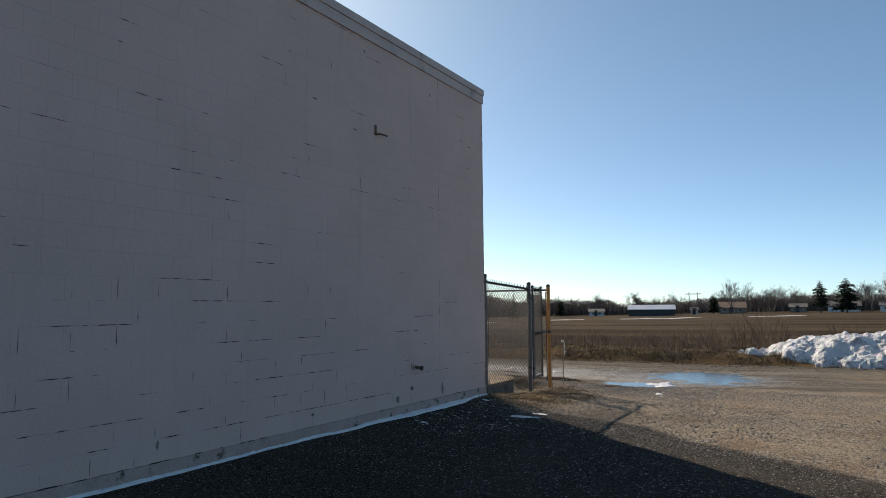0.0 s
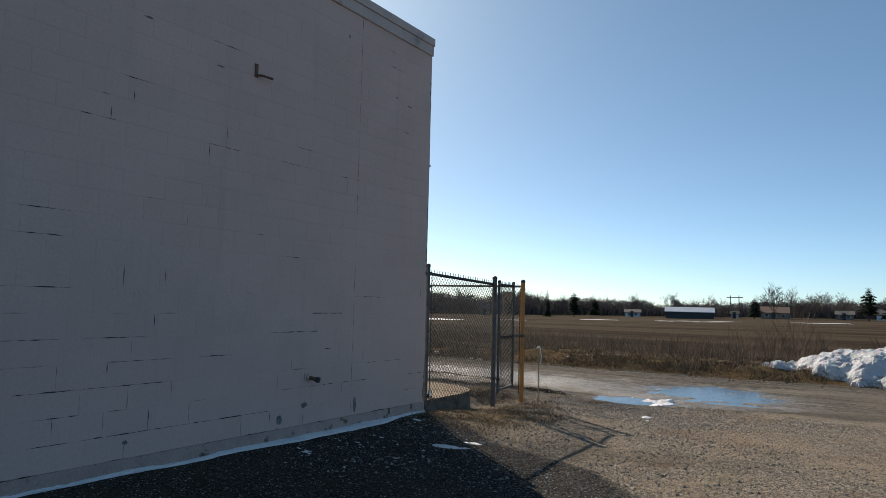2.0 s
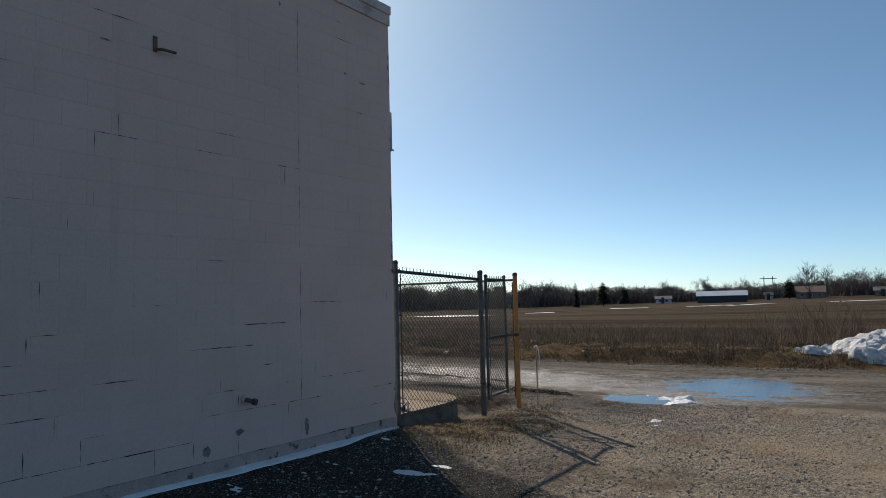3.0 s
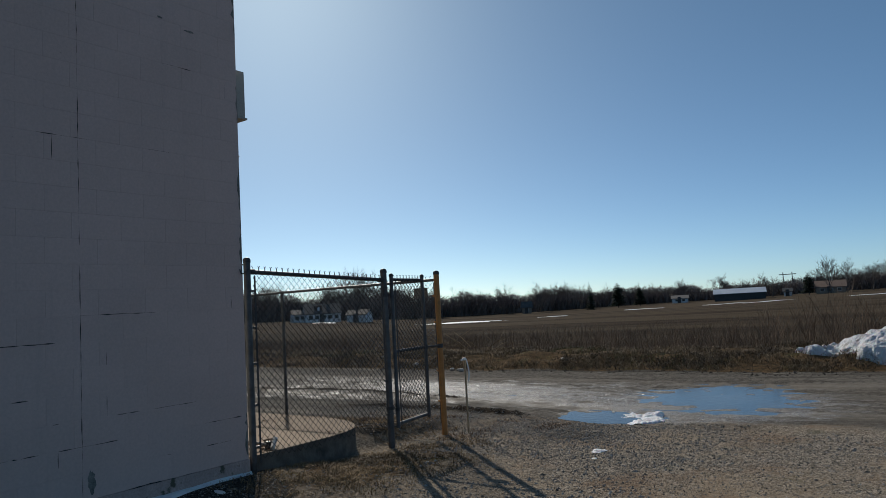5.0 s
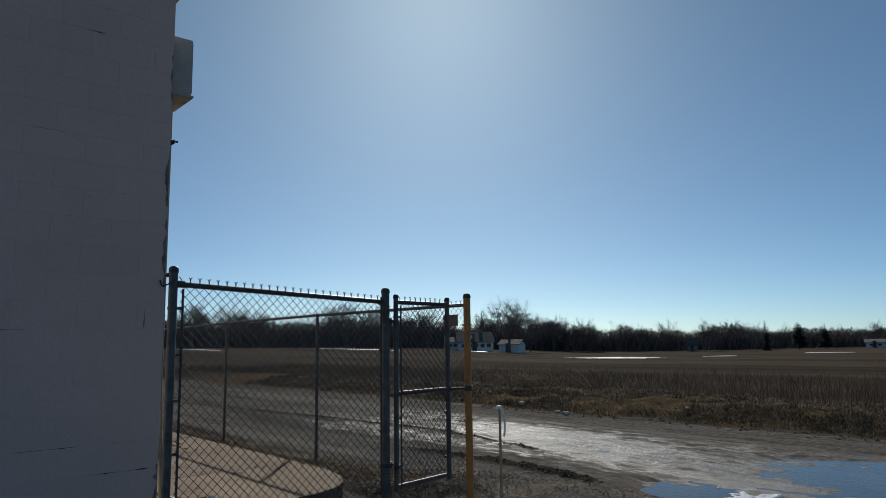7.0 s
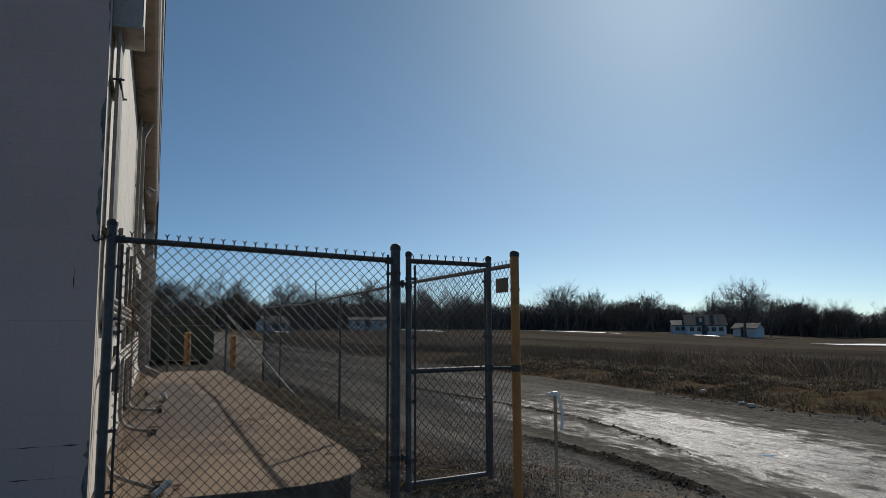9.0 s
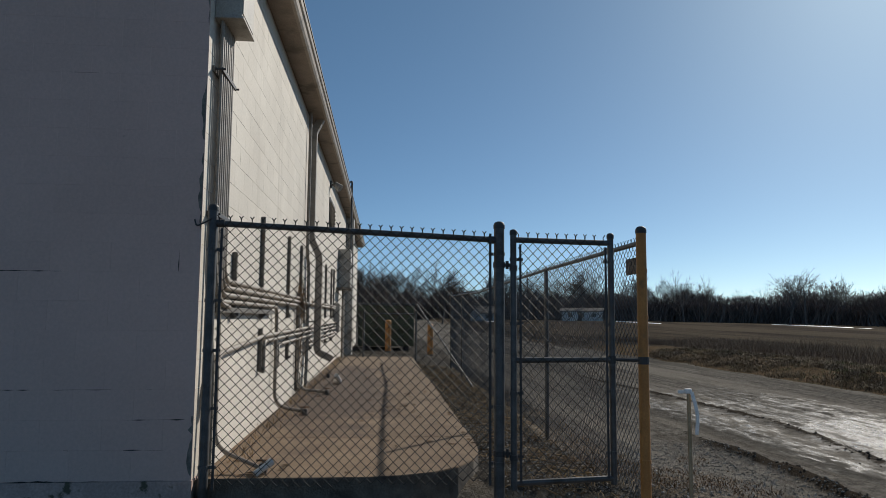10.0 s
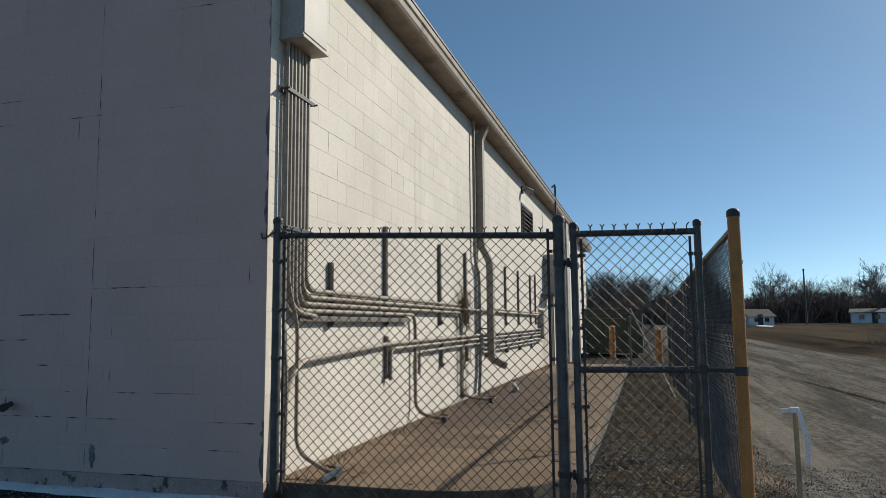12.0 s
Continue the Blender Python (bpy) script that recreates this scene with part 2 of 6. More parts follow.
SLAB_EDGE = surface("slab_edge_concrete", (0.1, 0.085, 0.07), (0.17, 0.145, 0.118), 8, 60, 0.9, 0.7, 0.008, (0.06, 0.052, 0.044), 2.5)
GALV = surface("weathered_galvanized_steel", (0.055, 0.058, 0.062), (0.10, 0.103, 0.107), 12, 120, 0.5, 0.15, 0.001, (0.045, 0.04, 0.036), 4, metal=0.3, spec=0.5)
# One mesh wire, two tones: WIRE dark as backlit, the second lighter as sunlit.
WIRE = surface("chain_link_wire", (0.026, 0.026, 0.026), (0.05, 0.05, 0.048), 9, 90, 0.6, 0.1, 0.001, (0.045, 0.038, 0.032), 3, metal=0.15, spec=0.3)
LINK_SUNLIT = surface("sunlit_chain_link_wire", (0.1, 0.104, 0.108), (0.17, 0.175, 0.18), 9, 90, 0.45, 0.1, 0.001, (0.08, 0.07, 0.06), 3, metal=0.4)
YELLOW = surface("yellow_paint", (0.35, 0.152, 0.042), (0.43, 0.2, 0.058), 6, 80, 0.55, 0.25, 0.002, (0.24, 0.13, 0.05), 5, (0.58, 0.68))
CONDUIT = surface("painted_conduit", (0.24, 0.205, 0.165), (0.32, 0.275, 0.225), 9, 90, 0.5, 0.2, 0.001, (0.22, 0.19, 0.16), 5, (0.58, 0.7), spec=0.5)
STRUT = surface("strut_steel", (0.12, 0.11, 0.098), (0.19, 0.175, 0.155), 14, 90, 0.6, 0.2, 0.001, (0.13, 0.085, 0.055), 7, metal=0.3)
BOXPAINT = surface("enclosure_paint", (0.34, 0.315, 0.28), (0.43, 0.40, 0.355), 4, 80, 0.55, 0.15, 0.001, (0.2, 0.17, 0.14), 3)
GUTTER = surface("brown_gutter_metal", (0.27, 0.22, 0.17), (0.34, 0.285, 0.22), 3, 60, 0.5, 0.15, 0.001, (0.16, 0.13, 0.1), 2)
SOFFIT = surface("soffit_board", (0.22, 0.175, 0.135), (0.28, 0.225, 0.18), 5, 70, 0.75, 0.3, 0.002, (0.13, 0.105, 0.08), 2)
COPING = surface("coping_metal", (0.46, 0.375, 0.34), (0.55, 0.45, 0.41), 3, 60, 0.55, 0.1, 0.001, (0.3, 0.25, 0.23), 1.5)
ROOFING = surface("dark_roofing", (0.05, 0.05, 0.052), (0.08, 0.078, 0.078), 4, 50, 0.9)
DARK = surface("dark_metal", (0.03, 0.03, 0.032), (0.055, 0.055, 0.058), 9, 80, 0.55, 0.2, 0.001)
RUST = surface("rusty_iron", (0.1, 0.06, 0.035), (0.17, 0.1, 0.06), 16, 80, 0.85, 0.6, 0.002)
PLASTIC = surface("white_pvc", (0.62, 0.6, 0.56), (0.72, 0.7, 0.66), 9, 70, 0.45, 0.1, 0.001, (0.36, 0.33, 0.29), 6)
STAKE = surface("lath_wood", (0.30, 0.22, 0.13), (0.4, 0.3, 0.19), 14, 100, 0.8, 0.5, 0.002)
RIBBON = surface("white_ribbon", (0.72, 0.7, 0.68), (0.82, 0.8, 0.78), 12, 90, 0.5, 0.2, 0.001)
GREEN = surface("dumpster_green", (0.05, 0.062, 0.036), (0.075, 0.088, 0.052), 3, 60, 0.5, 0.25, 0.002, (0.06, 0.045, 0.03), 2)
BARK = surface("bare_bark", (0.085, 0.073, 0.066), (0.15, 0.13, 0.115), 3, 30, 0.95, 0.5, 0.02)
TWIG = surface("bare_twigs", (0.115, 0.092, 0.08), (0.18, 0.146, 0.125), 0.4, 9, 0.95, 0.0)
THICKET = surface("woodland_stems", (0.14, 0.115, 0.105), (0.23, 0.19, 0.17), 0.12, 3, 0.98, 0.0, islands=0.35)
NEEDLE = surface("pine_needles", (0.018, 0.03, 0.016), (0.032, 0.05, 0.024), 0.8, 9, 0.9, 0.0, islands=0.3)
BANK = surface("matted_bank_grass", (0.08, 0.056, 0.034), (0.3, 0.215, 0.125), 1.1, 14, 0.95, 0.0, islands=0.5)
STRAW = surface("dead_grass", (0.13, 0.083, 0.04), (0.36, 0.245, 0.125), 1.5, 20, 0.9, 0.0, islands=0.4)
MOSSY = surface("green_grass", (0.07, 0.085, 0.025), (0.12, 0.125, 0.045), 2, 20, 0.9, 0.0, islands=0.3)
WEED = surface("dry_weed_stalks", (0.12, 0.078, 0.052), (0.23, 0.155, 0.1), 0.7, 12, 0.95, 0.0, islands=0.45)
STONE = surface("gravel_stone", (0.12, 0.11, 0.1), (0.38, 0.35, 0.31), 25, 120, 0.92, 0.4, 0.003, islands=0.45)
PALE = surface("pale_field_stone", (0.42, 0.37, 0.32), (0.55, 0.5, 0.44), 12, 60, 0.9, 0.6, 0.006)
CLOD = surface("mud_clods", (0.05, 0.039, 0.029), (0.095, 0.076, 0.056), 20, 90, 0.85, 0.6, 0.004, islands=0.3)
LEAF = surface("dead_leaf", (0.1, 0.055, 0.028), (0.2, 0.12, 0.06), 9, 60, 0.85, 0.2, 0.001, islands=0.4)
SIDING = surface("white_siding", (0.6, 0.6, 0.6), (0.72, 0.72, 0.71), 0.7, 12, 0.7, 0.1)
TAN = surface("tan_brick", (0.22, 0.165, 0.125), (0.29, 0.22, 0.17), 0.7, 12, 0.85, 0.1)
BARNWALL = surface("barn_cladding", (0.035, 0.04, 0.043), (0.055, 0.06, 0.064), 0.5, 12, 0.7, 0.1)
WHITEROOF = surface("pale_metal_roof", (0.55, 0.56, 0.58), (0.66, 0.67, 0.68), 0.3, 6, 0.35, 0.1, metal=0.3)
SHINGLE = surface("grey_shingle", (0.07, 0.066, 0.064), (0.115, 0.11, 0.105), 0.8, 12, 0.9, 0.2)
REDBROWN = surface("brown_shingle", (0.13, 0.085, 0.065), (0.18, 0.12, 0.09), 0.8, 12, 0.9, 0.2)
PANE = surface("dark_window_glass", (0.02, 0.023, 0.027), (0.035, 0.04, 0.046), 2, 20, 0.08, 0.0, spec=0.6)


# ---- mesh tools ----
class Buf:
    """Vertices and faces gathered for one mesh."""

    def __init__(self):
        self.v, self.f = [], []

    def add(self, verts, faces):
        n = len(self.v)
        self.v += [tuple(p) for p in verts]
        self.f += [tuple(i + n for i in face) for face in faces]
        return self

    def box(self, a, b, bevel=0.0):
        (x0, y0, z0), (x1, y1, z1) = a, b
        lo, hi = (min(x0, x1), min(y0, y1), min(z0, z1)), (max(x0, x1), max(y0, y1), max(z0, z1))
        if not bevel:
            v = [(x, y, z) for x in (lo[0], hi[0]) for y in (lo[1], hi[1]) for z in (lo[2], hi[2])]
            return self.add(v, [(0, 1, 3, 2), (4, 6, 7, 5), (0, 4, 5, 1), (2, 3, 7, 6), (0, 2, 6, 4), (1, 5, 7, 3)])
        bm = bmesh.new()
        bmesh.ops.create_cube(bm, size=1.0)
        for p in bm.verts:
            p.co = Vector([lo[k] + (p.co[k] + 0.5) * (hi[k] - lo[k]) for k in range(3)])
        bmesh.ops.bevel(bm, geom=bm.edges[:], offset=bevel, segments=2, affect="EDGES", profile=0.6)
        return self.join(bm)

    def join(self, bm):
        bm.verts.index_update()
        self.add([p.co for p in bm.verts], [[p.index for p in face.verts] for face in bm.faces])
        bm.free()
        return self

    def tube(self, points, r, seg=8, caps=True):
        pts = [Vector(p) for p in points]
        radii = r if isinstance(r, (list, tuple)) else [r] * len(pts)
        verts, faces, up = [], [], None
        for i, p in enumerate(pts):
            way = (pts[min(i + 1, len(pts) - 1)] - pts[max(i - 1, 0)]).normalized()
            if up is None:
                up = way.orthogonal().normalized()
            up = (up - way * up.dot(way)).normalized()
            side = way.cross(up)
            for k in range(seg):
                a = 2 * math.pi * k / seg
                verts.append(p + (up * math.cos(a) + side * math.sin(a)) * radii[i])
        for i in range(len(pts) - 1):
            for k in range(seg):
                a, b = i * seg + k, i * seg + (k + 1) % seg
                faces.append((a, b, b + seg, a + seg))
        if caps:
            faces += [tuple(reversed(range(seg))), tuple(range((len(pts) - 1) * seg, len(pts) * seg))]
        return self.add(verts, faces)

    def dome(self, p, r, h, seg=12):
        rings = [(1.0, 0.0), (0.95, 0.35), (0.75, 0.7), (0.4, 0.93), (0.05, 1.0)]
        return self.tube_rings(p, [(r * a, h * b) for a, b in rings], seg)

    def tube_rings(self, p, rings, seg=12):
        verts = [(p[0] + r * math.cos(2 * math.pi * k / seg), p[1] + r * math.sin(2 * math.pi * k / seg), p[2] + h) for r, h in rings for k in range(seg)]
        faces = [(i * seg + k, i * seg + (k + 1) % seg, (i + 1) * seg + (k + 1) % seg, (i + 1) * seg + k) for i in range(len(rings) - 1) for k in range(seg)]
        faces += [tuple(reversed(range(seg))), tuple(range((len(rings) - 1) * seg, len(rings) * seg))]
        return self.add(verts, faces)

    def mesh(self, name, material, smooth=False):
        me = bpy.data.meshes.new(name)
        me.from_pydata(self.v, [], self.f)
        me.update()
        if smooth:
            me.shade_smooth()
            me.set_sharp_from_angle(angle=radians(50))
        me.materials.append(material)
        return me


def part(name, buf, material, parent=None, label="", smooth=False):
    """Links one mesh object, under a thing or a part when a parent is given."""
    ob = new(name, buf if isinstance(buf, bpy.types.Mesh) else buf.mesh(name, material, smooth))
    if parent:
        ob.parent = parent
        ob.matrix_parent_inverse = Matrix.Translation(-parent.location) if parent.type == "EMPTY" else Matrix()
    return tagged(ob, label)


def thing(name, at, label, category, group="", kind=""):
    ob = new(name)
    ob.location, ob.empty_display_size = at, 0.2
    return tagged(ob, label, category, group, kind)


def filleted(points, r, steps=5):
    """A polyline with rounded bends."""
    pts = [Vector(p) for p in points]
    out = [pts[0]]
    for a, b, c in zip(pts, pts[1:], pts[2:]):
        cut = min(r, (a - b).length * 0.48, (c - b).length * 0.48)
        p, q = b + (a - b).normalized() * cut, b + (c - b).normalized() * cut
        out += [p.lerp(b, s).lerp(b.lerp(q, s), s) for s in [k / steps for k in range(steps + 1)]]
    return out + [pts[-1]]


def smooth01(a, b, x):
    t = np.clip((x - a) / (b - a), 0, 1)
    return t * t * (3 - 2 * t)


def lattice(x, y, seed):
    """Smooth value noise, 0 to 1, for arrays."""
    table = np.random.RandomState(seed).rand(256, 256)
    xi, yi = np.floor(x).astype(int), np.floor(y).astype(int)
    fx, fy = x - xi, y - yi
    fx, fy = fx * fx * (3 - 2 * fx), fy * fy * (3 - 2 * fy)
    g = lambda i, j: table[(xi + i) % 256, (yi + j) % 256]
    return (g(0, 0) * (1 - fx) + g(1, 0) * fx) * (1 - fy) + (g(0, 1) * (1 - fx) + g(1, 1) * fx) * fy


def fbm(x, y, seed, octaves=4):
    out, size, total = 0.0, 1.0, 0.0
    for k in range(octaves):
        out = out + size * lattice(x * 2**k + 17.3 * k, y * 2**k - 9.1 * k, seed + k)
        total += size
        size *= 0.5
    return out / total


# ---- ground ----
AZ_FAR = ([-60, 0, 7, 12, 17, 22, 27, 36, 42, 48, 58, 70, 80, 110, 180], [0.5, -0.4, -0.7, -1.3, -1.5, -1.7, -2.0, -1.8, -0.6, 0.2, 0.8, 1.3, 1.3, 1.0, 0.7])


def ruts(x, y):
    """How much of a churned-up ridge between wheel tracks lies here, 0 to 1."""
    wave = 0.16 * (fbm(x * 1.3, x * 0.1, 5, 3) - 0.5)
    first = y - np.interp(x, [-14, -8.5, -7.7, -6.9, -6.2, -5.0], [16.2, 16.12, 16.23, 16.2, 16.1, 16.05]) - wave
    second = y - np.interp(x, [-26, -14, -12.1, -10.7, -9.3, -8.1, -6.5], [16.9, 17.85, 17.93, 18.0, 17.87, 17.63, 17.2]) + wave
    a = np.exp(-((first / 0.13) ** 2)) * smooth01(-4.9, -5.7, x) * smooth01(-11, -7.5, x)
    b = np.exp(-((second / 0.11) ** 2)) * smooth01(-6.6, -7.8, x) * smooth01(-26, -18, x) * 0.65
    return np.maximum(a, b)


def land(x, y):
    """Height of the ground, for arrays."""
    x, y = np.asarray(x, float), np.asarray(y, float)
    near = smooth01(16.5, 13.0, y)
    lot = np.interp(y, [9.5, 11.3, 13.4, 15.0, 15.9, 16.6], [0.235, 0.2, 0.135, 0.06, 0.02, 0.0])
    near = near + (smooth01(13.8, 10.2, y) - near) * smooth01(-5.9, -5.3, x)
    slope = 0.105 * np.clip(-x - 2.0, 0, 3.2) * near * (1 - 0.6 * smooth01(5.6, 8.6, -x) * smooth01(12.0, 13.0, y))
    z = np.maximum(lot, slope) + 0.02 * np.exp(-(((x + 4.6) / 0.6) ** 2 + ((y - 11.9) / 1.1) ** 2) ** 1.5)
    z = z - 0.075 * np.exp(-(((x + 4.15) / 0.95) ** 2 + ((y - 16.45) / 0.62) ** 2) ** 1.3)
    z = z - 0.078 * np.exp(-(((x + 3.1) / 1.9) ** 2 + ((y - 18.9) / 1.9) ** 2) ** 1.3)
    z = z + 0.05 * (fbm(x * 5.4, y * 6.6, 47, 5) - 0.42) * np.exp(-(((x + 3.4) / 3.2) ** 2 + ((y - 18.3) / 3.2) ** 2) ** 2)
    z = z - 0.05 * np.exp(-(((x + 6.9) / 0.75) ** 2 + ((y - 18.45) / 0.3) ** 2) ** 1.3)
    z = z + 0.13 * smooth01(-6.3, -8.2, x) * smooth01(12.3, 12.8, y) * smooth01(14.7, 12.9, y)
    lane = smooth01(15.6, 16.8, y) * smooth01(22.6, 21.4, y) * smooth01(0.5, -3.0, x)
    z = z + lane * ((fbm(x * 0.35, y * 2.4, 11, 4) - 0.5) * 0.08 + (fbm(x * 4, y * 6, 13, 3) - 0.5) * 0.03)
    z = z + 0.085 * ruts(x, y) * (0.45 + 1.1 * fbm(x * 5, y * 5, 6, 3))
    edge = 22.4 + 0.6 * (fbm(x * 0.4, y * 0.02, 8, 3) - 0.5) + 0.012 * np.clip(-x - 8, 0, 60)
    bank = smooth01(-0.1, 1.6, y - edge) * smooth01(7.0, 2.8, y - edge)
    z = z + bank * (0.26 + 0.34 * (fbm(x * 1.1, y * 1.3, 21, 4) - 0.5))
    z = z + 0.05 * np.exp(-(((y - edge + 0.15) / 0.2) ** 2)) * (fbm(x * 2.5, y * 2.5, 23, 3))
    r = np.hypot(x, y)
    az = np.degrees(np.arctan2(-x, y))
    z = z + np.interp(az, *AZ_FAR) * smooth01(40, 190, r)
    furrow = smooth01(29, 34, y) * smooth01(160, 60, r)
    z = z + furrow * 0.05 * (np.sin(y * 2 * np.pi / 1.9 + 0.6 * np.sin(x * 0.05)) + 1.2 * (fbm(x * 0.15, y * 1.0, 31, 3) - 0.5))
    z = z + (fbm(x * 0.8, y * 0.8, 41, 4) - 0.5) * 0.035 + (fbm(x * 5, y * 5, 45, 3) - 0.5) * 0.014 * smooth01(60, 25, r)
    return z


def span(a, b, step, far_a, far_b, grow=1.13):
    core = list(np.arange(a, b, step))
    s, low, high = step, [a], [core[-1]]
    while low[-1] > far_a:
        s *= grow
        low.append(low[-1] - s)
    s = step
    while high[-1] < far_b:
        s *= grow
        high.append(high[-1] + s)
    return np.array(low[:0:-1] + core + high[1:])


def build_ground():
    xs, ys = span(-13.0, 4.5, 0.085, -3000, 3000), span(3.0, 27.5, 0.085, -3000, 3000)
    X, Y = np.meshgrid(xs, ys)
    Z = land(X, Y)
    nx, ny = len(xs), len(ys)
    idx = np.arange(nx * ny).reshape(ny, nx)
    quads = np.stack([idx[:-1, :-1], idx[:-1, 1:], idx[1:, 1:], idx[1:, :-1]], -1).reshape(-1, 4)
    me = bpy.data.meshes.new("ground")
    me.vertices.add(nx * ny)
    me.vertices.foreach_set("co", np.stack([X, Y, Z], -1).ravel())
    me.loops.add(quads.size)
    me.loops.foreach_set("vertex_index", quads.ravel())
    me.polygons.add(len(quads))
    me.polygons.foreach_set("loop_start", np.arange(len(quads)) * 4)
    me.update(calc_edges=True)
    me.shade_smooth()
    x, y = X.ravel(), Y.ravel()
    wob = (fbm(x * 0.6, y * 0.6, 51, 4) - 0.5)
    # Dark gravel mask; along the wall it paints the building's shadow into the ground.
    gravel_and_shade = smooth01(-0.5, 0.7, 10.3 - 0.5 * (x + 4) + 1.6 * wob - y) * smooth01(-1.2, -3.0, x + 1.6 * wob + 0.25 * (y - 9)) + 0.9 * smooth01(8.2, 7.0, y + 0.6 * x) * smooth01(1.5, 0.0, x)
    gravel_and_shade = np.maximum(gravel_and_shade, smooth01(-1.6, -3.4, x + 2.5 * wob) * smooth01(11.0, 12.5, y) * smooth01(17.0, 15.5, y) * (0.42 + 1.1 * wob))
    gravel_and_shade = np.maximum(gravel_and_shade, smooth01(-12, -20, x) * smooth01(13.5, 14.5, y) * smooth01(22.0, 19.0, y + 2 * wob) * (0.55 + 1.2 * wob))
    gravel_and_shade = np.clip(gravel_and_shade, 0, 1)
    gravel_and_shade = np.maximum(gravel_and_shade, 0.95 * smooth01(-5.5, -5.9, x) * smooth01(12.6, 12.9, y) * smooth01(14.3, 13.7, y))
    mud = np.maximum(smooth01(15.2, 17.0, y + 2.0 * wob), smooth01(14.2, 15.4, y + wob) * smooth01(-4.5, -7.0, x)) * smooth01(24.5, 23.0, y) * smooth01(3.5, -2.5, x + 3 * wob) + 0.7 * smooth01(3.0, 8.0, x + 4 * wob)
    edge = 22.5 + 0.012 * np.clip(-x - 8, 0, 60)
    grass = smooth01(-0.3, 0.4, y - edge + 0.8 * wob) * smooth01(36, 28, y)
    corner = np.exp(-(((x + 4.7) / 0.72) ** 2 + ((y - 11.95) / 1.55) ** 2) ** 1.5) * (0.75 + 1.1 * wob)
    yard = smooth01(-5.2, -5.6, x) * smooth01(12.5, 12.9, y) * smooth01(15.0, 14.2, y) * 0.16
    grass = np.maximum(grass, np.maximum(corner * 0.95, yard))
    field = smooth01(27.5, 31, y + 2 * wob) + smooth01(-28, -60, x) * smooth01(21, 27, y)
    field = np.clip(field + smooth01(30, 60, np.hypot(x, y)) * smooth01(-5, -25, x) * (y > 22), 0, 1)
    wet = np.exp(-(((x + 8.0) / 4.4) ** 2 + ((y - 18.75 + 0.2 * (x + 8)) / 1.6) ** 2) ** 1.6)
    wet = np.maximum(wet, 0.58 * smooth01(16.2, 17.2, y) * smooth01(22.0, 20.0, y) * smooth01(0.2, -3.0, x) * smooth01(-22, -12, x))
    pool = np.exp(-(((x + 3.3) / 2.6) ** 2 + ((y - 18.2) / 2.4) ** 2) ** 2)
    wet = np.clip(np.maximum(wet, pool), 0, 1)
    for name, values in (("gravel_and_shade", gravel_and_shade), ("mud", np.clip(mud, 0, 1)), ("grass", grass), ("field", field), ("wet", wet), ("ridge", np.clip(ruts(x, y) * (0.6 + 0.9 * fbm(x * 4, y * 4, 61, 3)), 0, 1)), ("damp", smooth01(0.5, 0.66, fbm(x * 0.45, y * 0.6, 63, 4)))):
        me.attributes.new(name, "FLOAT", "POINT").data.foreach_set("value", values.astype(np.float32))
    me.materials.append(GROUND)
    return tagged(new("ground", me), "worn gravelly asphalt, muddy wet lane and stubble field", "ground", kind="structure")


build_ground()


def lz(x, y):
    return float(land(np.array([x]), np.array([y]))[0])


# ---- building ----
WX, WY, COURSE, BLOCK, JOINT = -5.25, 10.718, 0.2032, 0.4064, 0.47
BACK_X, BACK_Y, WALL_TOP, EAVE = -34.0, -9.0, 5.38, 4.95
THICK = 0.2
WIN = (-18.1, -16.45, 3.66, 4.38)     # opening in the yard wall: x, x, z, z


def block_mesh(name, along, length, proud, material, back=0.03):
    """One block face with eased edges, looking along +x (along='y') or +y (along='x')."""
    gap = 0.00014 if along == "y" else 0.0005
    e, h, l = 2 * gap, COURSE / 2 - gap, length / 2 - gap
    ring = lambda k, d: [(-l + k, -h + k, d), (l - k, -h + k, d), (l - k, h - k, d), (-l + k, h - k, d)]
    v = ring(0, -back) + ring(0, proud - 0.0015) + ring(e, proud)
    f = [(8, 9, 10, 11)]
    for n in (0, 4):
        f += [(n + k, n + (k + 1) % 4, n + 4 + (k + 1) % 4, n + 4 + k) for k in range(4)]
    place = (lambda u, w, d: (d, u, w)) if along == "y" else (lambda u, w, d: (-u, d, w))
    b = Buf()
    b.add([place(*p) for p in v], f)
    return b


def cracks(name, spots, fixed, along, wall, width=0.004):
    """Thin jagged open joints, a hair proud of the paint."""
    b = Buf()
    rng = random.Random(7)
    for u0, w0, u1, w1 in spots:
        n = max(2, int(math.hypot(u1 - u0, w1 - w0) / 0.05))
        flat = abs(u1 - u0) > abs(w1 - w0)
        lo, hi = [], []
        for k in range(n + 1):
            s = k / n
            u, w = u0 + (u1 - u0) * s, w0 + (w1 - w0) * s
            half = width * (0.06 + 0.94 * rng.random() ** 1.7) * (0.2 if k in (0, n) else 1) / 2
            shift = (rng.random() - 0.5) * 0.0025
            lo.append((u, w + shift - half) if flat else (u + shift - half, w))
            hi.append((u, w + shift + half) if flat else (u + shift + half, w))
        put = (lambda p: (fixed, p[0], p[1])) if along == "y" else (lambda p: (p[0], fixed, p[1]))
        b.add([put(p) for p in lo + hi], [(k, k + 1, n + 2 + k, n + 1 + k) for k in range(n)])
    return part(name, b, CRACK, wall, "dark open mortar cracks")


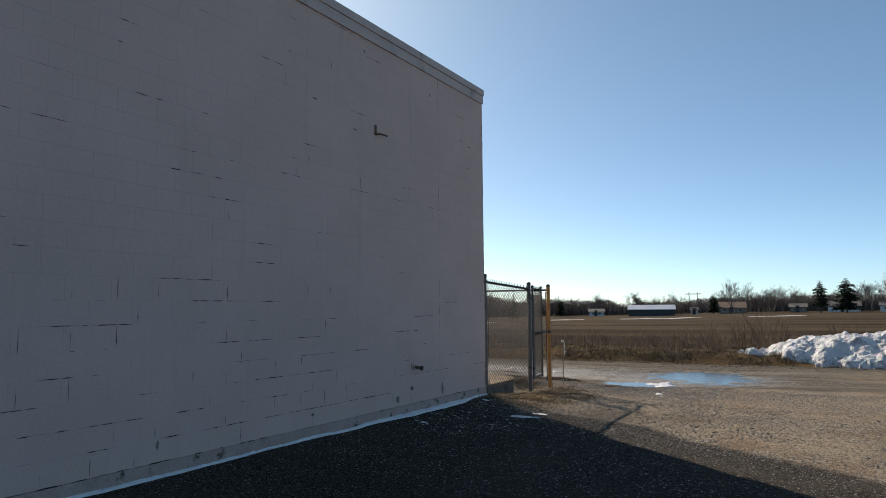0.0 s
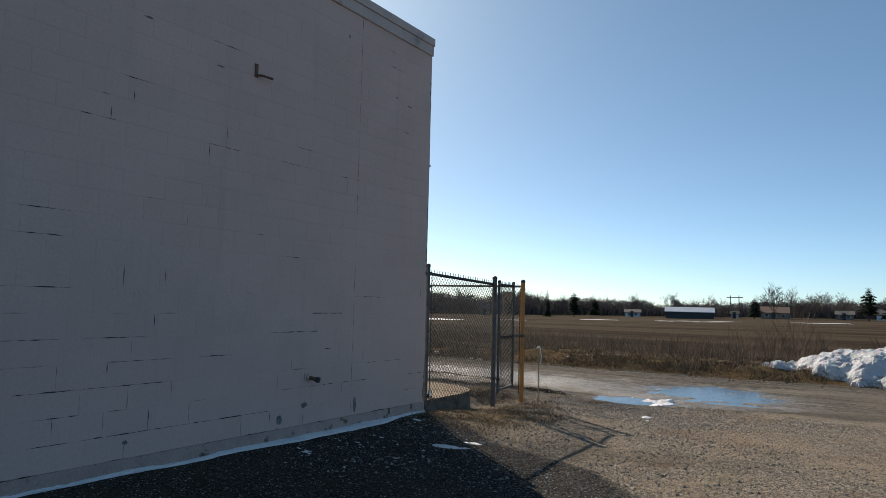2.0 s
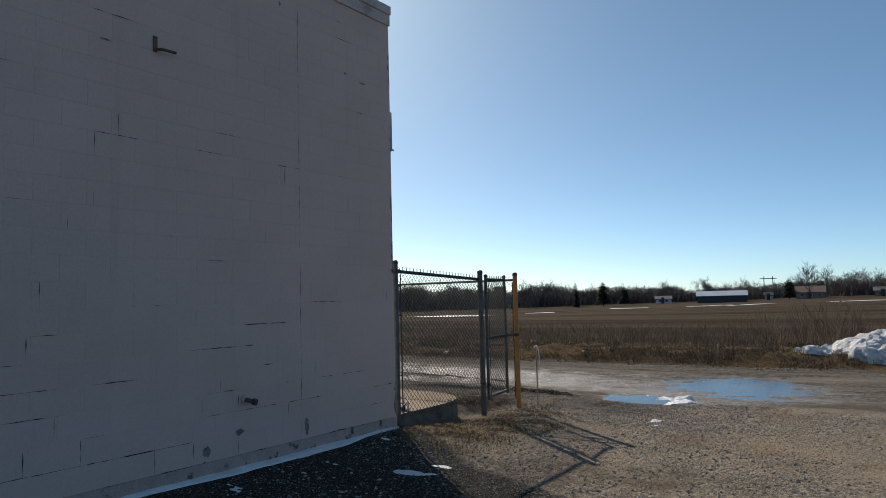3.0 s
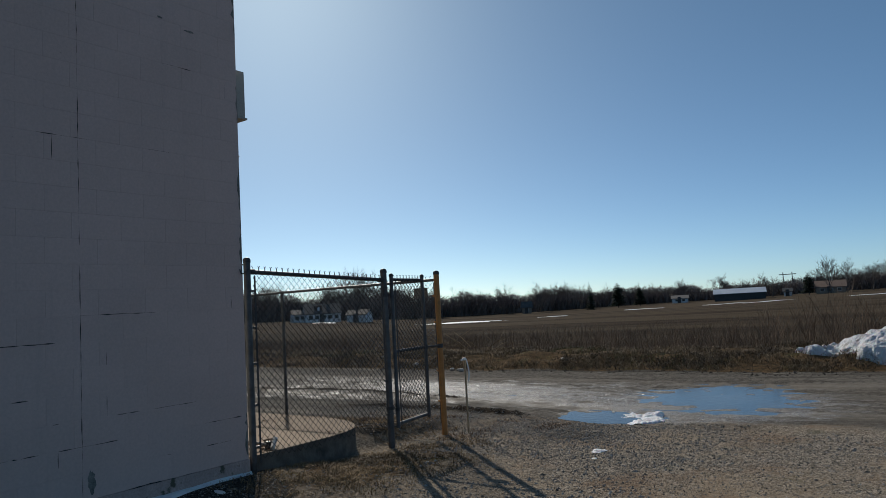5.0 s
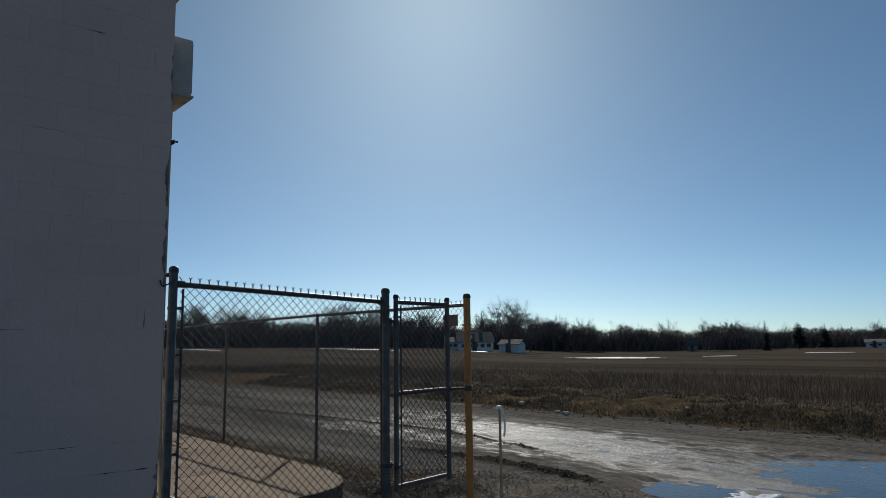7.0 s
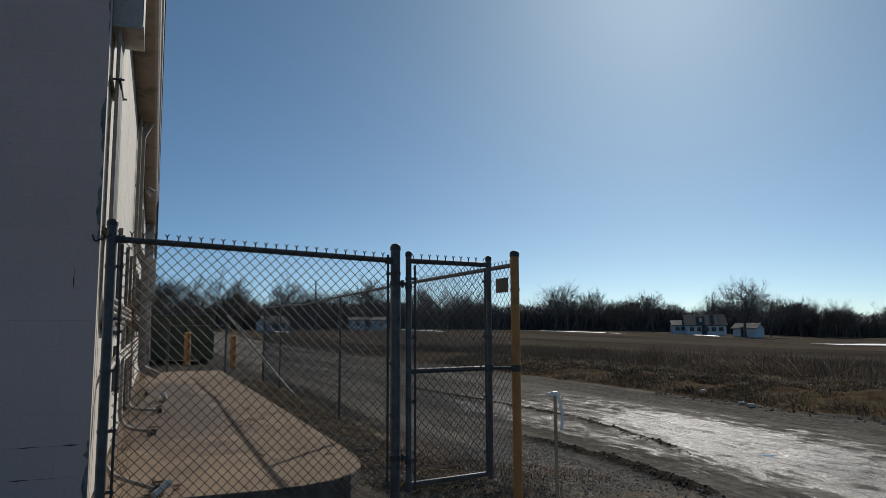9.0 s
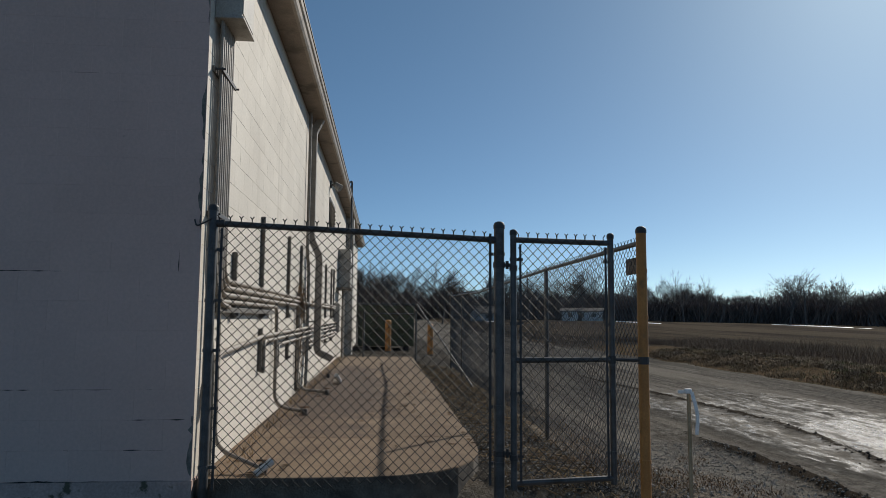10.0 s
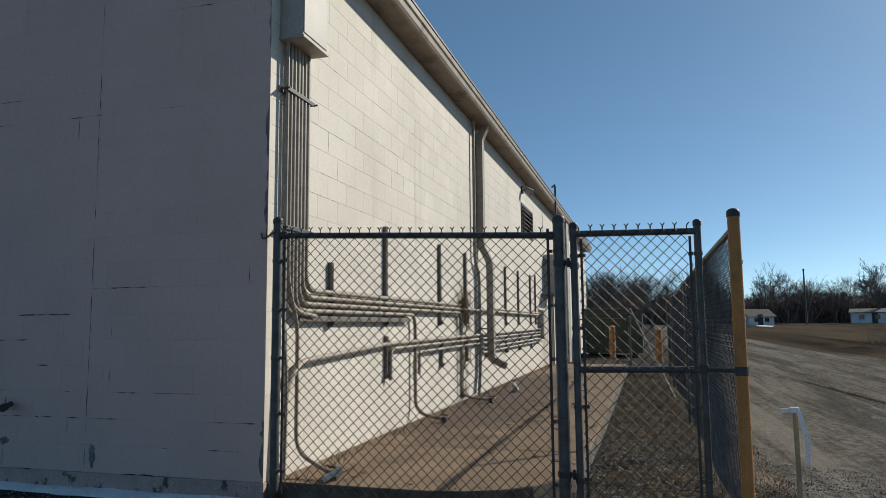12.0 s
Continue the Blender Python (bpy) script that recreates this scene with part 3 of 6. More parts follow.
def spall(name, fixed, along, wall, u, w, ru, rw, seed, material=BARE):
    """A patch where paint has flaked off, ragged outline."""
    rng = random.Random(seed)
    rim = [(u + ru * math.cos(a) * (0.6 + 0.5 * rng.random()), w + rw * math.sin(a) * (0.6 + 0.5 * rng.random())) for a in [2 * math.pi * k / 18 for k in range(18)]]
    put = (lambda p: (fixed, p[0], p[1])) if along == "y" else (lambda p: (p[0], fixed, p[1]))
    b = Buf().add([put((u, w))] + [put(p) for p in rim], [(0, 1 + k, 1 + (k + 1) % 18) for k in range(18)])
    return part(name, b, material, wall, "flaked bare patch")


def edge_flake(wall, z0, z1, width, seed):
    """Ragged strip of missing paint down the wall's corner."""
    n = max(6, int((z1 - z0) / 0.03))
    k = np.arange(n + 1) / n
    w = width * np.clip(fbm(k * 9 + seed, k * 0 + seed, seed, 4) * 2.2 - 0.55, 0.05, 1) * np.sin(np.pi * np.clip(k, 0.02, 0.98)) ** 0.4
    y1 = WY - 0.004
    b = Buf().add([(WX + 0.0018, y1, z0 + (z1 - z0) * t) for t in k] + [(WX + 0.0018, y1 - a, z0 + (z1 - z0) * t) for t, a in zip(k, w)], [(i, i + 1, n + 2 + i, n + 1 + i) for i in range(n)])
    return part("flaked_patch", b, BARE, wall, "flaked bare patch")


def build_walls():
    east = part("wall_east", Buf().box((WX - THICK, BACK_Y, 0.0), (WX - 0.003, WY - 0.003, WALL_TOP)), PAINT_SHADED)
    tagged(east, "off-white painted concrete block wall, colour toned down for its shade, with cracked joints", "wall", kind="structure")
    b = Buf()
    x0, x1, z0, z1 = WIN
    for a, c in (((BACK_X, 0), (x0, EAVE + 0.4)), ((x1, 0), (WX - THICK - 0.002, EAVE + 0.4)), ((x0, 0), (x1, z0)), ((x0, z1), (x1, EAVE + 0.4))):
        b.box((a[0], WY - THICK, a[1]), (c[0], WY - 0.003, c[1]))
    north = part("wall_north", b, PAINT_YARD)
    tagged(north, "cream painted concrete block wall in sunlight", "wall", kind="structure")
    rest = Buf().box((BACK_X - 0.2, BACK_Y, 0), (BACK_X, WY, 5.0))
    tagged(part("wall_west", rest, PAINT_YARD), "painted block end wall", "wall", kind="structure")
    tagged(part("wall_south", Buf().box((BACK_X, BACK_Y - 0.2, 0), (WX, BACK_Y, 5.0)), PAINT_YARD), "painted block rear wall", "wall", kind="structure")
    tagged(part("foundation", Buf().box((WX - 0.1, BACK_Y, -0.3), (WX + 0.012, WY + 0.004, JOINT - 0.004)), FOUNDATION), "rough spalled concrete foundation strip", "foundation", kind="structure")
    return east, north


wall_east, wall_north = build_walls()


def build_roof():
    tagged(part("roof", Buf().box((BACK_X - 0.2, BACK_Y - 0.2, EAVE + 0.42), (WX - 0.06, WY - 0.06, EAVE + 0.5)), ROOFING), "flat dark roof", "roof", kind="structure")
    cap = thing("coping", (WX, 0, WALL_TOP), "pale grey sheet-metal coping along the parapet", "coping", kind="structure")
    part("fascia", Buf().box((WX - 0.1, BACK_Y, 5.375), (WX + 0.02, WY + 0.012, 5.515), 0.004), COPING, cap)
    part("cap", Buf().box((WX - 0.28, BACK_Y, 5.517), (WX + 0.036, WY + 0.02, 5.628), 0.006), COPING, cap)
    eave = thing("gutter", (-15, WY, EAVE), "brown metal gutter under the roof edge", "gutter", kind="structure")
    part("soffit", Buf().box((BACK_X, WY + 0.002, EAVE), (WX - 0.62, WY + 0.25, EAVE + 0.025)), SOFFIT, eave)
    prof = [(0.23, 0.0), (0.285, 0.0), (0.305, 0.03), (0.315, 0.085), (0.335, 0.105), (0.342, 0.16), (0.33, 0.165), (0.23, 0.14)]
    n, b = len(prof), Buf()
    ends = (BACK_X, WX - 0.62)
    b.add([(x, WY + d, EAVE + 0.002 + h) for x in ends for d, h in prof], [tuple(range(n)), tuple(reversed(range(n, 2 * n)))] + [(k, n + k, n + (k + 1) % n, (k + 1) % n) for k in range(n)])
    part("trough", b, GUTTER, eave)
    part("roof_edge", Buf().box((BACK_X, WY + 0.0, EAVE + 0.17), (WX - 0.62, WY + 0.352, EAVE + 0.195)), DARK, eave, "dark drip edge")


build_roof()


# ---- concrete slab beside the yard wall ----
def build_slab():
    slab = thing("slab", (-13, 11.8, 0.3), "tan concrete slab with a rounded corner", "slab", kind="structure")
    front = [(-5.33, WY + 0.004), (-5.33, 11.9), (-5.37, 12.15), (-5.47, 12.4), (-5.65, 12.6), (-5.9, 12.75), (-6.2, 12.83), (-6.5, 12.86)]
    cuts = [-7.0, -10.05, -13.1, -16.15, -20.8]
    outlines = [front + [(cuts[0] + 0.006, 12.87), (cuts[0] + 0.006, WY + 0.004)]]
    outlines += [[(a - 0.006, WY + 0.004), (a - 0.006, 12.87), (b + 0.006, 12.87), (b + 0.006, WY + 0.004)] for a, b in zip(cuts, cuts[1:])]
    for line in outlines:
        n = len(line)
        cx, cy = sum(p[0] for p in line) / n, sum(p[1] for p in line) / n
        inner = [(x + (cx - x) * 0.004, y + (cy - y) * 0.012) for x, y in line]
        b = Buf()
        b.add([(x, y, 0.0) for x, y in line] + [(x, y, 0.45) for x, y in line] + [(x, y, 0.46) for x, y in inner], [tuple(range(2 * n, 3 * n))] + [(k + m, (k + 1) % n + m, (k + 1) % n + n + m, k + n + m) for m in (0, n) for k in range(n)])
        ob = part("slab_panel", b, SLAB, slab)
        ob.data.materials.append(SLAB_EDGE)
        for face in ob.data.polygons:
            face.material_index = 0 if face.normal.z > 0.3 else 1


build_slab()


# ---- chain-link fence ----
def link_mesh(p0, p1, low0, low1, top0, top1, wire=0.0038, sides=4, pitch=0.0762, barbs=True, sag=0.0):
    """Woven diamonds between two posts: zigzag wires that hook into each other, twisted tips on top."""
    p0, p1 = Vector(p0), Vector(p1)
    length = (p1 - p0).length
    way = (p1 - p0) / length
    out = Vector((-way.y, way.x, 0))
    verts, faces, half = [], [], pitch / 2
    count = int(length / half)
    for i in range(count):
        s0 = i * half
        s = (s0 + half / 2) / length
        low, top = low0 + (low1 - low0) * s, top0 + (top1 - top0) * s
        steps = int((top - low) / half)
        path = []
        for k in range(steps + 1):
            u = s0 + (half if (k + i) % 2 else 0.0)
            bow = sag * math.sin(math.pi * min(1, max(0, u / length))) * math.sin(math.pi * k / steps)
            path.append(p0 + way * u + out * ((0.002 if (k + i) % 2 else -0.002) + bow) + Vector((0, 0, top - k * half - p0.z)))
        if barbs:
            end = path[0]
            inward = way * (-0.006 if i % 2 else 0.006)
            lean = way * (0.014 if i % 2 else -0.014)
            path = [end + Vector((0, 0, 0.042)) + lean, end + Vector((0, 0, 0.022)) + inward * 0.3] + path
        base = len(verts)
        for k, p in enumerate(path):
            d = (path[min(k + 1, len(path) - 1)] - path[max(k - 1, 0)]).normalized()
            side = d.cross(out).normalized()
            for j in range(sides):
                a = 2 * math.pi * j / sides
                verts.append(tuple(p + (side * math.cos(a) + out * math.sin(a)) * wire))
        for k in range(len(path) - 1):
            for j in range(sides):
                a, c = base + k * sides + j, base + k * sides + (j + 1) % sides
                faces.append((a, c, c + sides, a + sides))
    b = Buf()
    b.v, b.f = verts, faces
    return b


def bands(fence, x, y, heights, r, way, material=None):
    for z in heights:
        b = Buf().tube([(x, y, z - 0.012), (x, y, z + 0.012)], r + 0.004, 12)
        b.box((x + way[0] * r - 0.006, y + way[1] * r - 0.006, z - 0.011), (x + way[0] * (r + 0.045) + 0.006, y + way[1] * (r + 0.045) + 0.006, z + 0.011))
        part("tension_band", b, material or GALV, fence)


def post(parent, name, x, y, z0, z1, r, cap=True, material=None, label=""):
    ob = part(name, Buf().tube([(x, y, z0), (x, y, z1)], r, 14), material or GALV, parent, label, smooth=True)
    if cap:
        part("post_cap", Buf().tube([(x, y, z1 - 0.02), (x, y, z1 + 0.006)], r + 0.004, 14).dome((x, y, z1 + 0.006), r + 0.003, r * 0.75), DARK, ob, smooth=True)
    return ob


A, B, YEL = (-5.275, 10.79), (-5.31, 12.86), (-5.315, 13.945)


def build_front_panel():
    f = thing("chain_link_fence", (-5.29, 11.8, 0.3), "dark weathered chain-link fence panel beside the wall", "fence", "yard fence")
    post(f, "post", *A, 0.1, 2.36, 0.034)
    post(f, "post", *B, 0.05, 2.27, 0.039)
    part("top_rail", Buf().tube([(A[0], A[1], 2.25), (B[0], B[1], 2.165)], 0.022, 10), GALV, f, smooth=True)
    part("chain_link", link_mesh((A[0] + 0.024, A[1] + 0.05, 0), (B[0] + 0.03, B[1] - 0.05, 0), 0.40, 0.40, 2.265, 2.18), WIRE, f)
    for (x, y), s in ((A, 1), (B, -1)):
        part("tension_bar", Buf().box((x + 0.022, y + s * 0.07 - 0.009, 0.4), (x + 0.027, y + s * 0.07 + 0.009, 2.21)), DARK, f)
        bands(f, x, y, (0.55, 0.95, 1.35, 1.7, 2.06), 0.039 if s < 0 else 0.034, (0, s))
    for z in (2.25, 2.165):
        x, y, s = (*A, 1) if z == 2.25 else (*B, -1)
        part("rail_end", Buf().tube([(x, y + s * 0.03, z), (x, y + s * 0.085, z)], 0.028, 10), DARK, f, smooth=True)
    # hook of wire tied to the wall corner
    hook = filleted([(A[0] + 0.03, A[1], 2.28), (A[0] + 0.045, A[1] - 0.04, 2.25), (WX + 0.02, WY - 0.03, 2.22), (WX + 0.015, WY - 0.045, 2.27)], 0.02)
    part("tie_wire", Buf().tube(hook, 0.006, 5), DARK, f)


def build_gate():
    h, l = (-5.275, 12.96), (-5.40, 13.735)
    g = thing("gate", (h[0], h[1], 0.4), "narrow chain-link walk gate standing slightly ajar", "gate", "yard fence")
    for x, y in (h, l):
        post(g, "stile", x, y, 0.37, 2.22, 0.0235)
    for z, r in ((2.165, 0.021), (1.285, 0.021), (0.415, 0.021)):
        part("rail", Buf().tube([(h[0], h[1], z), (l[0], l[1], z)], r, 10), GALV, g, smooth=True)
    way = Vector((l[0] - h[0], l[1] - h[1], 0)).normalized()
    a, c = Vector((*h, 0)) + way * 0.035 + Vector((0.022, 0, 0)), Vector((*l, 0)) - way * 0.03 + Vector((0.022, 0, 0))
    part("chain_link", link_mesh(a, c, 0.43, 0.43, 2.18, 2.18), WIRE, g)
    for p, s in ((h, 1), (l, -1)):
        q = Vector((*p, 0)) + way * s * 0.05
        part("tension_bar", Buf().box((q.x + 0.02, q.y - 0.008, 0.42), (q.x + 0.025, q.y + 0.008, 2.13)), DARK, g)
        bands(g, p[0], p[1], (0.6, 1.05, 1.55, 2.02), 0.0235, (way.x * s, way.y * s))
    for z in (0.62, 1.98):
        hinge = Buf().tube([(B[0], B[1], z - 0.02), (B[0], B[1], z + 0.02)], 0.045, 12).tube([(h[0], h[1], z - 0.045), (h[0], h[1], z - 0.005)], 0.03, 12)
        hinge.box((B[0] - 0.008, B[1], z - 0.015), (B[0] + 0.008, h[1] - 0.01, z + 0.012)).tube([(B[0], B[1] + 0.06, z - 0.03), (B[0], B[1] + 0.06, z + 0.03)], 0.012, 8)
        part("hinge", hinge, DARK, g)
    latch = Buf().tube([(l[0], l[1], 1.255), (l[0], l[1], 1.315)], 0.031, 12).tube([(l[0], l[1], 1.285), (YEL[0], YEL[1] - 0.03, 1.285)], 0.014, 8)
    part("latch", latch, DARK, g, "fork latch")
    part("latch_collar", Buf().tube([(*YEL, 1.255), (*YEL, 1.31)], 0.0415, 14), DARK, g)


def build_side_fence():
    y, end = YEL[1], -20.2
    f = thing("chain_link_fence", (YEL[0], y, 0.2), "long grey chain-link fence with a yellow end post", "fence", "yard fence")
    p = post(f, "post", *YEL, 0.0, 2.255, 0.038, material=YELLOW, label="faded yellow steel end post")
    spots = [YEL[0], -8.42, -11.45, -17.4, end]
    tops = [2.165, 2.17, 2.15, 2.17, 2.2]
    for x, t in zip(spots[1:], tops[1:]):
        base = lz(x, y)
        post(f, "line_post", x, y, base - 0.2, t + (0.1 if x == end else 0.0), 0.03 if x == end else 0.024, cap=x == end)
        part("loop_cap", Buf().tube([(x - 0.03, y, t), (x + 0.03, y, t)], 0.026, 10), DARK, f)
    rail = [(x, y, t) for x, t in zip(spots, tops)]
    rail.insert(3, (-14.4, y, 2.11))
    part("top_rail", Buf().tube(rail, 0.02, 8), GALV, f, smooth=True)
    xs = [YEL[0] - 0.05, -8.42, -11.45, -14.4, -17.4, end]
    ts = [2.17, 2.175, 2.155, 2.12, 2.175, 2.2]
    for n, (x0, x1) in enumerate(zip(xs, xs[1:])):
        lo0, lo1 = lz(x0, y) + 0.04, lz(x1, y) + 0.04
        part("chain_link", link_mesh((x0, y + 0.024, 0), (x1, y + 0.024, 0), lo0, lo1, ts[n] + 0.01, ts[n + 1] + 0.01, 0.0028, 3, sag=0.02), LINK_SUNLIT, f)
    part("tension_bar", Buf().box((YEL[0] - 0.075, y + 0.02, 0.25), (YEL[0] - 0.057, y + 0.026, 2.13)), DARK, f)
    bands(f, *YEL, (0.55, 0.95, 1.6, 1.95), 0.038, (-1, 0), YELLOW)
    # cross fence at the far end of the yard
    c = thing("chain_link_fence", (end, 12.0, 0.3), "low grey chain-link return fence", "fence", "yard fence")
    for yy in (11.45, 12.95):
        post(c, "post", end - 0.3, yy, 0.1, 1.75, 0.03)
    part("top_rail", Buf().tube([(end - 0.3, 11.45, 1.7), (end - 0.3, 12.95, 1.7)], 0.02, 8), GALV, c, smooth=True)
    lean = thing("fence_rail", (-15.0, 13.8, 0.25), "loose galvanized fence rail leaning against the yard fence", "fence rail")
    part("pipe", Buf().tube([(-14.6, 13.86, lz(-14.6, 13.86)), (-20.6, 12.98, 1.98)], 0.022, 8), GALV, lean, smooth=True)


build_front_panel()
build_gate()
build_side_fence()


def build_sign():
    s = thing("sign", (-5.62, 13.965, 2.0), "small plain weathered grey metal sign plate wired to the fence", "sign")
    part("plate", Buf().box((-5.74, 13.975, 1.94), (-5.5, 13.979, 2.07), 0.001), STRUT, s)
    for x in (-5.72, -5.52):
        part("wire_tie", Buf().tube([(x, 13.97, 2.05), (x, 13.985, 2.06)], 0.004, 5), DARK, s)


build_sign()


# ---- yard wall fittings ----
FY = WY + 0.052       # centre line of pipes on the yard wall


def conduit(points, r, label, bend=0.12, group="conduits", seg=10, name="conduit"):
    t = thing(name, points[0], label, "conduit", group)
    part("pipe", Buf().tube(filleted(points, bend), r, seg), CONDUIT, t, smooth=True)
    return t


def build_conduits():
    xs = [-5.42, -5.475, -5.53, -5.585, -5.64, -5.70, -5.76]
    runs = [1.70, 1.755, 1.81, 1.865]
    ends = [-8.55, -10.7, -18.4, -10.75]
    # four that sweep round to run along the wall
    for n, x in enumerate(xs[3:]):
        z = runs[n]
        pts = [(x, FY, 3.84), (x, FY, z), (ends[n], FY, z)]
        if n == 0:
            pts += [(ends[n], FY, 0.56), (ends[n] - 0.02, FY + 0.34, 0.5)]
        if n == 1:
            pts += [(ends[n], FY, 0.54), (ends[n] - 0.02, FY + 0.4, 0.5)]
        t = conduit(pts, 0.021, "cream painted steel conduit sweeping along the wall", 0.16)
        for cx in (-6.6, -7.35, -9.2):
            if cx > ends[n]:
                part("coupling", Buf().tube([(cx, FY, z), (cx - 0.06, FY, z)], 0.026, 10), CONDUIT, t, smooth=True)
    # flat tray below them
    tray = thing("cable_tray", (-7, FY, 1.64), "dark steel channel running under the conduits", "cable tray")
    part("channel", Buf().box((-8.35, WY + 0.01, 1.615), (-5.66, WY + 0.06, 1.66), 0.004), STRUT, tray)
    # three that drop down
    conduit([(xs[0], FY, 3.84), (xs[0], FY, 1.5), (-5.44, FY + 0.02, 1.2), (-5.40, FY + 0.03, 0.47)], 0.015, "thin painted conduit dropping to the slab", 0.3)
    conduit([(xs[1], FY, 3.84), (xs[1], FY, 1.9), (-5.62, FY + 0.01, 1.6), (-5.62, FY + 0.01, 0.62), (-5.5, FY + 0.36, 0.5)], 0.016, "thin painted conduit curving out over the slab", 0.14)
    conduit([(xs[2], FY, 3.84), (xs[2], FY, 1.75), (-5.64, FY + 0.02, 1.68), (-5.9, FY + 0.02, 1.66)], 0.018, "painted conduit joining the channel", 0.1)
    # lower run
    conduit([(-5.44, FY, 0.9), (-5.47, FY, 1.12), (-5.68, FY, 1.3), (-7.7, FY, 1.385), (-18.9, FY, 1.46)], 0.024, "thick cream painted conduit rising slightly along the wall", 0.14)
    for n in range(4):
        z = 1.33 - 0.07 * n
        x0 = (-7.72, -8.7, -11.9, -12.1)[n]
        pts = [(x0, FY, 1.0 if n < 2 else z), (x0, FY, z), (-18.9, FY, z + 0.05)] if n < 2 else [(x0, FY, z), (-18.9, FY, z + 0.03)]
        conduit(pts, 0.02, "cream painted steel conduit in the lower bundle", 0.1)
    conduit([(-12.6, FY, 1.86), (-18.6, FY, 1.86)], 0.02, "cream painted conduit behind the downspout", 0.1)
    # long thin drop beside the downspout
    conduit([(-11.62, FY, EAVE), (-11.62, FY, 2.62), (-11.9, FY, 2.4), (-11.9, FY, 0.9), (-11.8, FY, 0.47)], 0.026, "dark painted riser beside the downspout", 0.12)
    # stub-outs on the slab
    for x, y in ((-5.52, 11.16), (-8.57, 11.12), (-10.72, 11.2), (-13.6, 11.0)):
        s = thing("valve", (x, y, 0.46), "short pipe stub with a rusty valve lying on the slab", "valve", "valves")
        part("pipe", Buf().tube([(x - 0.42, y - 0.03, 0.487), (x + 0.04, y, 0.49)], 0.017, 8), RUST, s, smooth=True)
        part("body", Buf().box((x - 0.01, y - 0.025, 0.46), (x + 0.06, y + 0.03, 0.53), 0.008), DARK, s)
        part("handle", Buf().tube([(x + 0.02, y - 0.05, 0.55), (x + 0.03, y + 0.05, 0.55)], 0.008, 6).tube([(x + 0.025, y, 0.52), (x + 0.025, y, 0.55)], 0.007, 6), RUST, s)
    b = thing("pvc_pipe", (-5.45, 11.22, 0.46), "short broken white plastic pipe leaning on a valve", "pipe")
    part("pipe", Buf().tube([(-5.39, 11.12, 0.475), (-5.47, 11.22, 0.54)], 0.024, 10), PLASTIC, b, smooth=True)
    part("socket", Buf().tube([(-5.455, 11.2, 0.528), (-5.475, 11.226, 0.545)], 0.03, 10), PLASTIC, b, smooth=True)


def strut(x, z0, z1, label="vertical steel strut channel on the block wall"):
    s = thing("strut", (x, WY, z0), label, "strut", "wall struts")
    b = Buf().box((x - 0.021, WY + 0.001, z0), (x + 0.021, WY + 0.006, z1))
    for d in (-0.021, 0.017):
        b.box((x + d, WY + 0.006, z0), (x + d + 0.004, WY + 0.036, z1))
    for d in (-0.021, 0.011):
        b.box((x + d, WY + 0.036, z0), (x + d + 0.01, WY + 0.04, z1))
    part("channel", b, STRUT, s)
    part("end_cap", Buf().box((x - 0.022, WY + 0.001, z1), (x + 0.022, WY + 0.042, z1 + 0.006), 0.002), DARK, s)
    part("clamp", Buf().box((x - 0.03, WY + 0.04, z0 + 0.02), (x + 0.03, WY + 0.072, z0 + 0.05), 0.004), DARK, s)
    return s


def build_struts():
    for x, top in ((-6.3, 2.13), (-7.65, 2.63), (-9.7, 2.66), (-11.1, 2.68), (-14.3, 2.72), (-15.75, 2.74), (-17.4, 2.76), (-18.2, 2.8)):
        strut(x, 1.57, top)
    for x, top in ((-7.68, 1.46), (-9.75, 1.42), (-11.15, 1.42), (-12.5, 1.42), (-14.3, 1.42), (-15.8, 1.42), (-17.4, 1.42)):
        strut(x, 1.02, top, "short steel strut channel under the lower conduits")
    for z in (3.40, 2.31):
        s = thing("strut", (-5.6, WY, z), "horizontal strut clamping the vertical conduits", "strut", "conduit straps")
        part("channel", Buf().box((-5.86, WY + 0.002, z), (-5.36, WY + 0.022, z + 0.042), 0.003), STRUT, s)
        part("strap", Buf().box((-5.84, WY + 0.068, z + 0.004), (-5.38, WY + 0.08, z + 0.038), 0.004), DARK, s)
        for x in (-5.845, -5.375):
            part("bolt", Buf().tube([(x, WY + 0.02, z + 0.02), (x, WY + 0.1, z + 0.02)], 0.009, 6), DARK, s)
    # strut with dead vine at the middle drop
    strut(-10.84, 0.5, 1.95, "tall steel strut wrapped in dead vines")
    rng, b = random.Random(3), Buf()
    for n in range(150):
        z = rng.choice((rng.uniform(0.5, 1.9), rng.gauss(1.9, 0.12)))
        p = Vector((-10.84 + rng.gauss(0, 0.06 + 0.09 * (z > 1.7)), WY + 0.05 + abs(rng.gauss(0, 0.03)), z))
        pts = [p]
        for k in range(4):
            pts.append(pts[-1] + Vector((rng.gauss(0, 0.045), rng.gauss(0, 0.015), rng.gauss(-0.03, 0.06))))
        b.tube([(q.x, max(q.y, WY + 0.01), q.z) for q in pts], 0.0035, 3, caps=False)
    v = tagged(part("dead_vine", b, LEAF), "dry tangled vine on the wall strut", "vine", kind="stuff")


def build_enclosure():
    e = thing("wireway_box", (-5.58, WY, 3.83), "grey painted metal wireway box at the wall corner", "electrical box")
    part("body", Buf().box((-5.80, WY + 0.002, 3.835), (-5.38, WY + 0.2, 4.32), 0.006), BOXPAINT, e)
    part("lip", Buf().box((-5.815, WY + 0.002, 3.815), (-5.365, WY + 0.215, 3.834), 0.003), BOXPAINT, e)
    part("cover", Buf().box((-5.79, WY + 0.201, 3.86), (-5.39, WY + 0.208, 4.3), 0.003), BOXPAINT, e)


